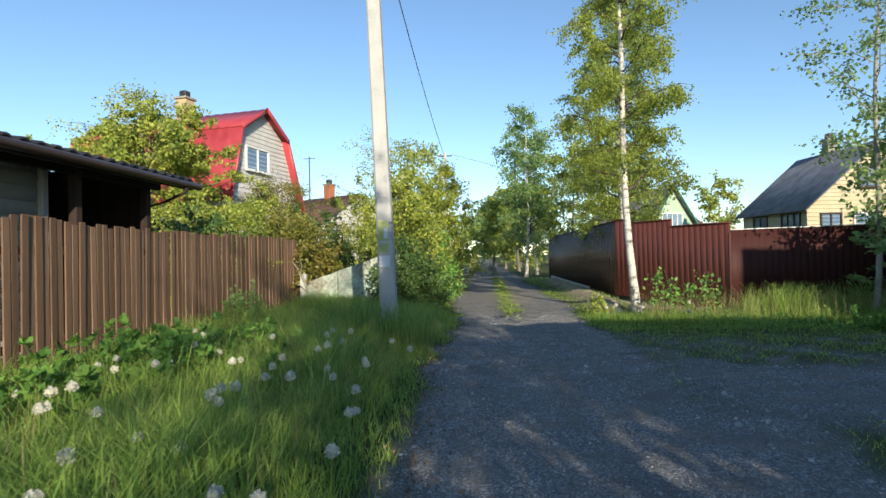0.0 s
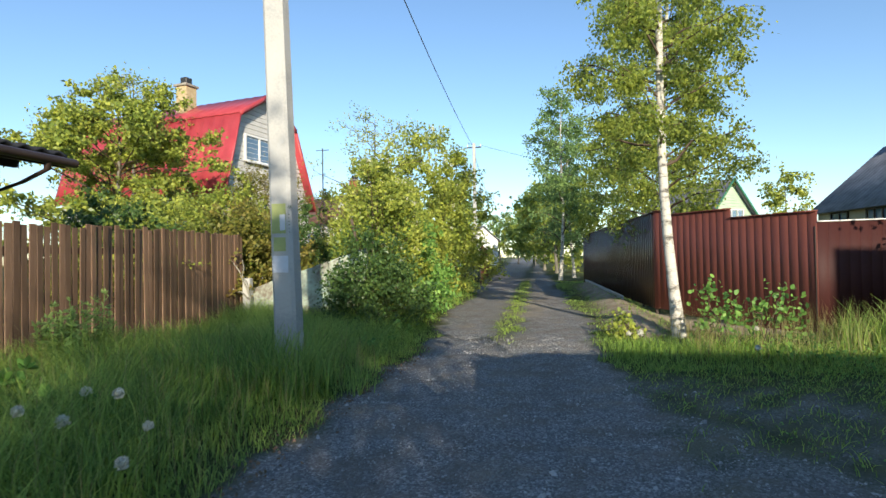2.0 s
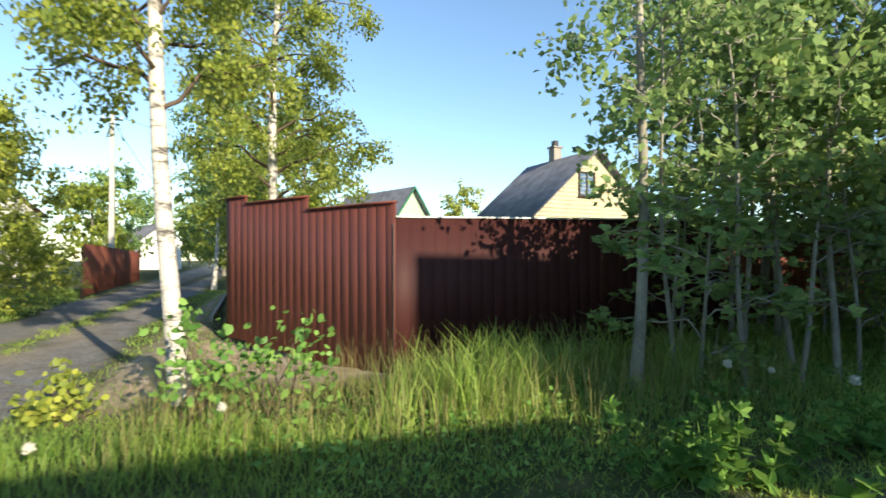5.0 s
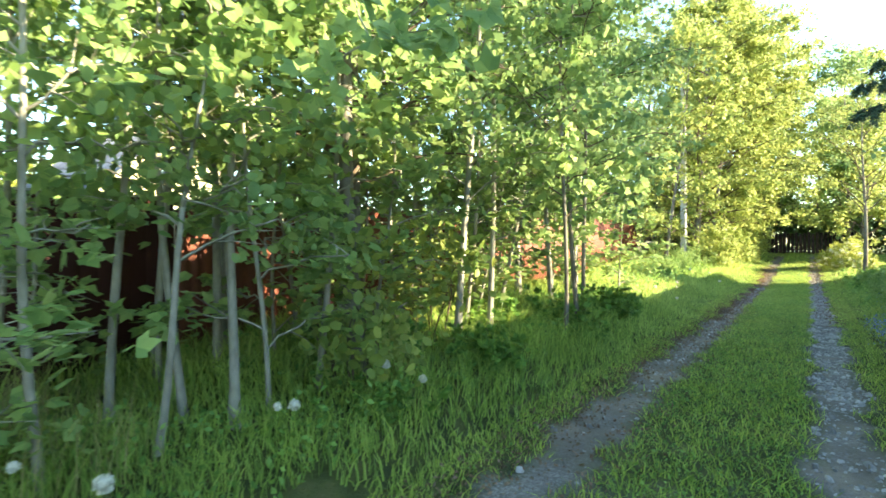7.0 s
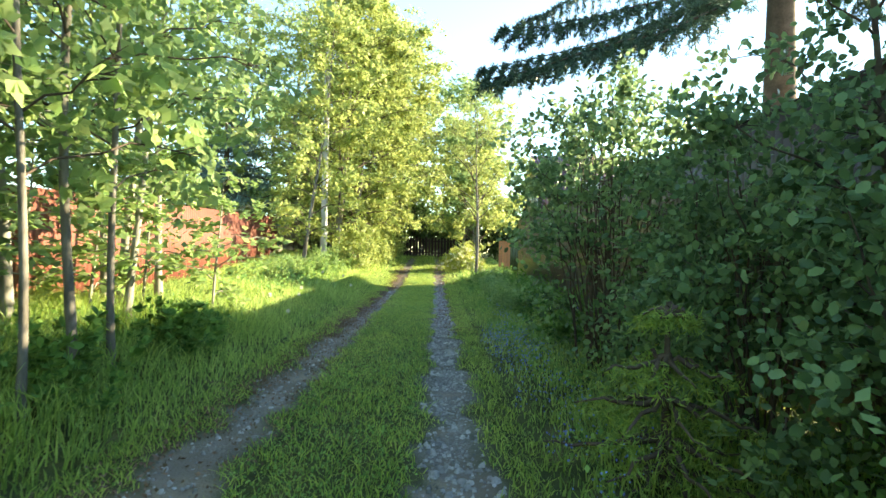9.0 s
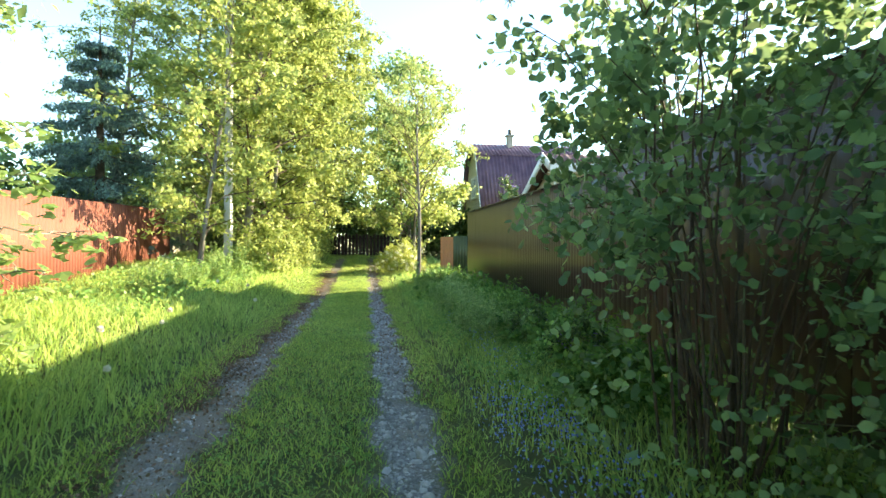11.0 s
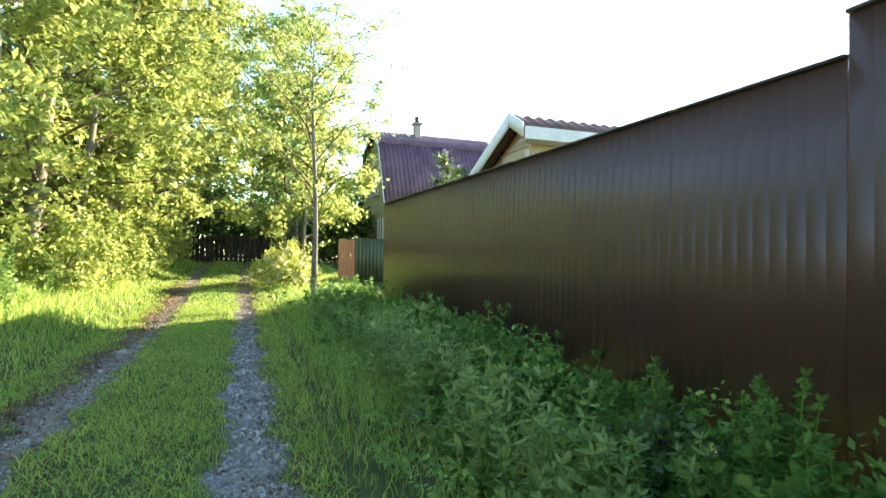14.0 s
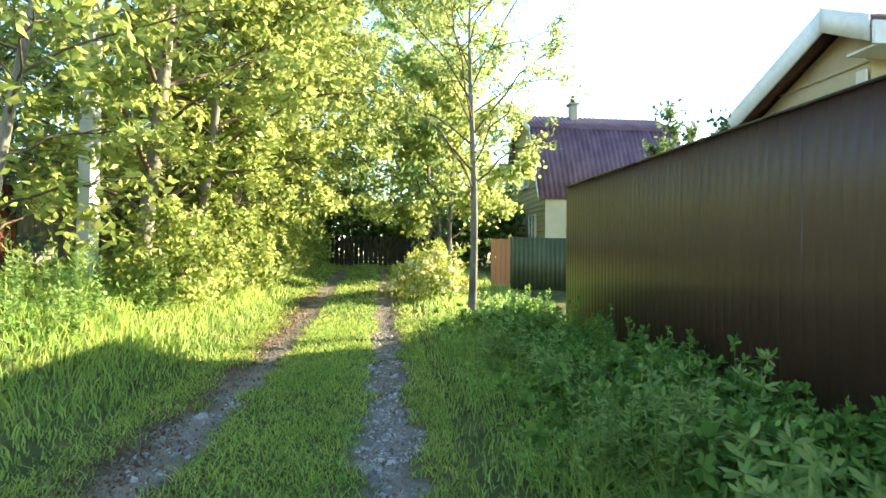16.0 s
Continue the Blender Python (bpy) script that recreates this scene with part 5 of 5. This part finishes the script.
def lay_grass():
    rng = np.random.default_rng(77)
    X, Y, H, W = [], [], [], []
    SX, SY, SH, SW = [], [], [], []
    zones = [(-4.4, -0.5, 1.2, 13, 1150, 0.52, 0.009), (-5, -1.2, 13, 28, 250, 0.35, 0.016), (1.4, 8.5, 9.7, 12.6, 800, 0.32, 0.010), (1.2, 3.0, 12.4, 30, 300, 0.22, 0.014),
             (2.2, 5.4, 3.0, 6.5, 250, 0.12, 0.008), (1.5, 8.0, 7.4, 10.2, 300, 0.13, 0.008),
             (8.5, 17, 9.1, 13.5, 600, 0.42, 0.012), (17, 32, 9.1, 13.8, 520, 0.30, 0.014), (32, 43, 9.2, 12.5, 250, 0.3, 0.02),
             (8.0, 18, 4.3, 7.0, 450, 0.30, 0.011), (18, 30, 4.5, 5.6, 160, 0.42, 0.012), (18, 30, 5.4, 7.0, 520, 0.46, 0.010), (30, 42, 4.0, 7.0, 250, 0.3, 0.02), (12, 19, 2.0, 4.2, 160, 0.35, 0.015)]
    for x0, x1, y0, y1, dens, hh, ww in zones:
        x, y = scatter(int((x1 - x0) * (y1 - y0) * dens), x0, x1, y0, y1, rng)
        g, s = masks(x, y)
        left = road_left(y) - x
        keep = (rng.random(len(x)) > g * 1.6) & (rng.random(len(x)) > s * 0.93)
        edge = np.where(x < 0, smooth(0.0, 0.9, left), np.where(y > 8, smooth(9.0, 10.0, y) * (0.25 + 0.75 * np.maximum(smooth(10.0, 10.8, y), smooth(7, 10, x))), smooth(7.0, 6.0, y)))
        low = np.where((x > 1) & (x < 4.7) & (y > 11.1 - 0.25 * np.maximum(x - 3, 0)), 0.35, 1.0)
        patch = 0.75 + 0.35 * wave(x, y, 1.3, 4)
        h = hh * (0.18 + 0.82 * edge) * patch.clip(0.35, 1.4) * low * rng.uniform(0.5, 1.25, len(x))
        X.append(x[keep]), Y.append(y[keep]), H.append(h[keep].clip(0.03, 1)), W.append(np.full(keep.sum(), ww))
    X, Y, H, W = map(np.concatenate, (X, Y, H, W))
    blades("tall_grass", X, Y, H, W, M_GRASS, 1)
    for x0, x1, y0, y1, dens, ww in [(6, 18, 6.8, 9.3, 1600, 0.008), (18, 30, 6.8, 9.3, 2300, 0.008), (30, 43, 6.8, 9.4, 400, 0.018), (-0.4, 0.9, 9.5, 30, 900, 0.010), (1.2, 8, 3.5, 10.0, 550, 0.007)]:
        x, y = scatter(int((x1 - x0) * (y1 - y0) * dens), x0, x1, y0, y1, rng)
        g, s = masks(x, y)
        keep = (rng.random(len(x)) > g * 1.35) & (rng.random(len(x)) < 0.75 + 0.3 * wave(x, y, 2.5, 7))
        SX.append(x[keep]), SY.append(y[keep]), SH.append(rng.uniform(0.025, 0.10, keep.sum())), SW.append(np.full(keep.sum(), ww))
    SX, SY, SH, SW = map(np.concatenate, (SX, SY, SH, SW))
    blades("short_grass", SX, SY, SH, SW, M_SHORT, 2, 0.6)
    # tall sunlit tufts
    x, y = [], []
    for k in range(70):
        a, b = rng.uniform(4.3, 7.5), rng.uniform(10.6, 12.2)
        if b > 12.2 - 0.1 * a:
            continue
        m = rng.integers(14, 40)
        x.append(a + rng.normal(size=m) * 0.07), y.append(b + rng.normal(size=m) * 0.07)
    for k in range(40):
        a, b = rng.uniform(-3.9, -1.3), rng.uniform(2.2, 9)
        x.append(a + rng.normal(size=10) * 0.1), y.append(b + rng.normal(size=10) * 0.1)
    for k in range(34):
        a, b = -1.65 + rng.normal() * 0.4, 8.25 + rng.normal() * 0.35
        x.append(a + rng.normal(size=22) * 0.07), y.append(b + rng.normal(size=22) * 0.07)
    x, y = np.concatenate(x), np.concatenate(y)
    blades("tall_grass_tufts", x, y, rng.uniform(0.35, 0.75, len(x)), np.full(len(x), 0.011), M_GRASS, 3, 0.3)
    x, y = scatter(2200, -4.2, -1.0, 1.5, 9.5, rng)
    x2, y2 = scatter(2000, 2.6, 8, 10.2, 12.2, rng)
    x, y = np.concatenate([x, x2]), np.concatenate([y, y2])
    blades("seeding_stalks", x, y, rng.uniform(0.3, 0.7, len(x)), np.full(len(x), 0.004), M_STRAW, 4, 0.15)


lay_grass()


def lay_weeds():
    """Broad-leaved weeds as low heaps of leaves."""
    rng = np.random.default_rng(99)
    g = Geo()
    for (x0, x1, y0, y1, n, h, s) in [(-4.3, -2.6, 4.0, 8.5, 2600, 0.35, 0.07), (-3.8, -1.2, 9.5, 12, 1500, 0.35, 0.06), (3.2, 9, 9.6, 11.4, 2600, 0.25, 0.05), (9, 17, 9.8, 12.4, 4500, 0.35, 0.06),
                                      (10, 18, 4.6, 6.6, 5000, 0.35, 0.045), (18, 30, 4.5, 5.7, 15000, 0.66, 0.06), (18, 30, 5.5, 6.6, 9000, 0.36, 0.04), (10, 18, 4.5, 5.4, 3000, 0.5, 0.05), (20, 34, 10.4, 12.5, 4000, 0.45, 0.08), (7, 40, 6.9, 9.1, 9000, 0.05, 0.03), (7, 32, 7.5, 8.5, 22000, 0.06, 0.022), (1.5, 7, 7.0, 10, 3500, 0.07, 0.025)]:
        x, y = scatter(n, x0, x1, y0, y1, rng)
        gr, sa = masks(x, y)
        keep = (wave(x, y, 1.7, 9) > -0.25 if s > 0.035 else x > 0) & (rng.random(n) > gr * 2) & (sa < 0.4)
        x, y = x[keep], y[keep]
        hh = h * (0.6 + 0.5 * wave(x, y, 2.2, 3)).clip(0.1, 1.3)
        z = ground_z(x, y) + hh * rng.random(len(x)) ** 0.6
        g.leaves(np.stack([x, y, z], 1), s, rng, 0.0, 0.6)
    tagged(part("weeds", g.mesh(), M_WEED, None, kind="stuff"), "broad-leaved nettles, clover and goutweed on the verges", "weeds")
    g = Geo()
    for (x0, x1, y0, y1, n) in [(14.0, 16.5, 6.3, 6.8, 900), (11.5, 14, 6.35, 6.8, 300), (17, 21, 5.6, 6.4, 300)]:
        c = np.stack(scatter(n // 12, x0, x1, y0, y1, rng), 1)
        p = np.repeat(c, 12, 0) + rng.normal(size=(len(c) * 12, 2)) * 0.06
        z = ground_z(p[:, 0], p[:, 1]) + rng.uniform(0.15, 0.32, len(p))
        g.leaves(np.column_stack([p, z]), 0.014, rng, 0, 1.0)
    tagged(part("forget_me_nots", g.mesh(), M_BLUE, None, kind="stuff"), "small blue flowers in the grass", "flowers")


lay_weeds()


def lay_litter():
    rng = np.random.default_rng(64)
    g = Geo()
    for x0, x1, yc, n in [(17, 34, 8.95, 15000), (8, 17, 9.0, 3500), (17, 34, 7.0, 3500), (9, 34, 8.5, 3500), (18, 34, 7.3, 1500)]:
        x, y = rng.uniform(x0, x1, n), yc + rng.normal(size=n) * 0.13
        g.leaves(np.column_stack([x, y, ground_z(x, y) + 0.012]), 0.03, rng, 0.0, 0.6)
    x, y = rng.uniform(2, 11, 900), rng.uniform(2, 11, 900)
    y = x + 0
    x = road_left(y) + rng.normal(size=900) * 0.1
    g.leaves(np.column_stack([x, y, ground_z(x, y) + 0.015]), 0.03, rng, 0.0, 0.6)
    tagged(part("leaf_litter", g.mesh(), M_LITTER, None, kind="stuff"), "dry brown leaf litter along the tracks", "leaf litter")


lay_litter()


def lay_stones():
    rng = np.random.default_rng(55)
    base = np.array([(-1, -1, -.6), (1, -1, -.6), (1, 1, -.6), (-1, 1, -.6), (-.6, -.6, .6), (.6, -.6, .6), (.6, .6, .6), (-.6, .6, .6)])
    quads = np.array([(4, 5, 6, 7), (0, 1, 5, 4), (1, 2, 6, 5), (2, 3, 7, 6), (3, 0, 4, 7)])
    X, Y, S = [], [], []
    for x0, x1, y0, y1, n, s in [(-1, 2.2, 1, 12, 26000, 0.0042), (1.5, 8, 4.5, 9, 16000, 0.0045), (8, 30, 6.95, 7.6, 19000, 0.0085), (8, 26, 8.35, 9.15, 5000, 0.008)]:
        x, y = scatter(n, x0, x1, y0, y1, rng)
        g, _ = masks(x, y)
        k = (g > 0.5) & (wave(x, y, 2.0, 5) > -0.5) & (rng.random(n) < np.where(x > 8, smooth(9, 15, x) * smooth(30, 22, x) * 0.85 + 0.15, 1))
        X.append(x[k]), Y.append(y[k]), S.append(s * rng.lognormal(0, 0.45, k.sum()))
    X, Y, S = map(np.concatenate, (X, Y, S))
    n = len(X)
    v = base[None] * (S[:, None] * rng.uniform(0.6, 1.2, (n, 3)))[:, None] + rng.normal(size=(n, 8, 3)) * S[:, None, None] * 0.18
    a = rng.uniform(0, 6.28, n)
    c, s = np.cos(a)[:, None], np.sin(a)[:, None]
    vx, vy = v[..., 0] * c - v[..., 1] * s, v[..., 0] * s + v[..., 1] * c
    v = np.stack([vx + X[:, None], vy + Y[:, None], v[..., 2] + (ground_z(X, Y) + S * 0.3)[:, None]], -1)
    q = (np.arange(n)[:, None, None] * 8 + quads[None]).reshape(-1, 4)
    tagged(part("gravel_stones", raw(v.reshape(-1, 3), q), M_STONE, None, kind="stuff"), "loose grey crushed stones on the tracks", "gravel")


lay_stones()


def nettles():
    """Clumps of upright stems with toothed leaves in pairs, and low spreading mounds of broad leaves."""
    rng = np.random.default_rng(12)

    def clump(name, label, group, stems, h, spread, size, shape, tiers, material, lobes=1):
        top = thing(name, 0, 0, 0, label, name, group)
        wood, g = Geo(), Geo()
        for i in range(stems):
            b = rng.normal(size=2) * spread * 0.5
            hh = h * rng.uniform(0.65, 1.15)
            st = curve_pts((*b, -0.05), (b[0] * 1.5 + rng.normal() * 0.05, b[1] * 1.5 + rng.normal() * 0.05, hh), 0, 6, rng, 0.006)
            wood.tube(st, np.linspace(0.005, 0.002, 6), 4)
            for k in range(tiers):
                f = 0.25 + 0.75 * k / (tiers - 1)
                p = np.array([np.interp(f, np.linspace(0, 1, 6), st[:, m]) for m in range(3)])
                big = size * (1.15 - 0.55 * f)
                g.leaves(np.repeat(p[None], 4, 0), big, rng, -0.25, shape, lobes == 1, 0.75, lobes)
            g.leaves(np.repeat(st[-1:], 5, 0), size * 0.6, rng, -1.2, shape, True)
        part("stemwork", wood.mesh(True), M_WEED, top, kind="stuff")
        part("foliage", g.mesh(), material, top, kind="stuff")
        return top

    def spread_out(kinds, spots, low, high):
        for i, (x, y) in enumerate(spots):
            m = pose(x, y, float(ground_z(x, y)), 0, 0, rng.uniform(0, 360)) @ Matrix.Scale(rng.uniform(low, high), 4)
            if i < len(kinds):
                kinds[i].matrix_world = m
            else:
                copy_thing(kinds[i % len(kinds)], m)

    tall = [clump("nettle", "upright nettle clump with paired toothed leaves beside the brown fence", "nettles by the fence", 5 + k, 0.50 + 0.06 * k, 0.16, 0.095, 0.36, 8, M_NETTLE) for k in range(4)]
    spread_out(tall, [(rng.uniform(17.8, 30), 4.65 + abs(rng.normal()) * 0.35) for i in range(75)], 0.75, 1.1)
    low = [clump("goutweed", "low mound of broad dark green goutweed leaves beside the lane", "goutweed on the verge", 12, 0.24 + 0.05 * k, 0.26, 0.10, 0.55, 4, M_NETTLE, 3) for k in range(3)]
    spread_out(low, [(rng.uniform(16.5, 30.5), rng.uniform(4.7, 5.8)) for i in range(150)] + [(rng.uniform(9, 16), rng.uniform(9.7, 10.8)) for i in range(14)]
               + [(rng.uniform(5.7, 7.2), rng.uniform(9.3, 9.6)) for i in range(3)] + [(rng.uniform(-4.0, -2.7), rng.uniform(3.6, 6.8)) for i in range(26)], 0.75, 1.3)
    fresh = [clump("goldenrod", "clump of pale green upright stems with narrow leaves in grass", "goldenrod in the grass", 9, 0.48 + 0.06 * k, 0.14, 0.085, 0.28, 10, M_FRESH_LEAF) for k in range(3)]
    spread_out(fresh, [(rng.uniform(19, 27), rng.uniform(5.5, 6.3)) for i in range(42)] + [(rng.uniform(22, 30), rng.uniform(10.3, 11.5)) for i in range(16)] + [(rng.uniform(-4.1, -3.5), rng.uniform(7, 9)) for i in range(5)], 0.7, 1.2)


nettles()


def dandelions():
    rng = np.random.default_rng(31)
    first = None
    spots = [(rng.uniform(-3.4, -0.8), rng.uniform(2.2, 6.5)) for _ in range(58)] + [(rng.uniform(1.6, 3.4), rng.uniform(9.2, 10.6)) for _ in range(5)] + \
            [(rng.uniform(6, 10), rng.uniform(9.6, 10.3)) for _ in range(7)] + [(rng.uniform(15, 24), rng.uniform(9.4, 10.4)) for _ in range(7)]
    for x, y in spots:
        z = float(ground_z(x, y))
        h = rng.uniform(0.28, 0.42)
        if first is None:
            top = thing("dandelion", 0, 0, 0, "dandelion gone to seed with round white head in grass", "dandelion", "seeding dandelions")
            g = Geo()
            g.tube([(0, 0, -0.35), (0.01, 0, -0.15), (0, 0, 0)], 0.003, 5)
            part("stem", g.mesh(True), M_GRASS, top)
            g = Geo()
            p = np.random.default_rng(2).normal(size=(150, 3))
            p /= np.linalg.norm(p, axis=1)[:, None]
            g.leaves(p * 0.021, 0.012, np.random.default_rng(3), 0, 1.0)
            i = np.linspace(-1, 1, 7)
            g.tube(np.stack([0 * i, 0 * i, i * 0.02], 1), 0.02 * np.sqrt(np.clip(1 - i * i, 0.02, 1)), 9)
            part("seed_head", g.mesh(), M_FLUFF, top)
            first = top
            first.matrix_world = pose(x, y, z + h)
        else:
            copy_thing(first, pose(x, y, z + h, 0, 0, rng.uniform(0, 360)) @ Matrix.Scale(rng.uniform(0.95, 1.35), 4))


dandelions()
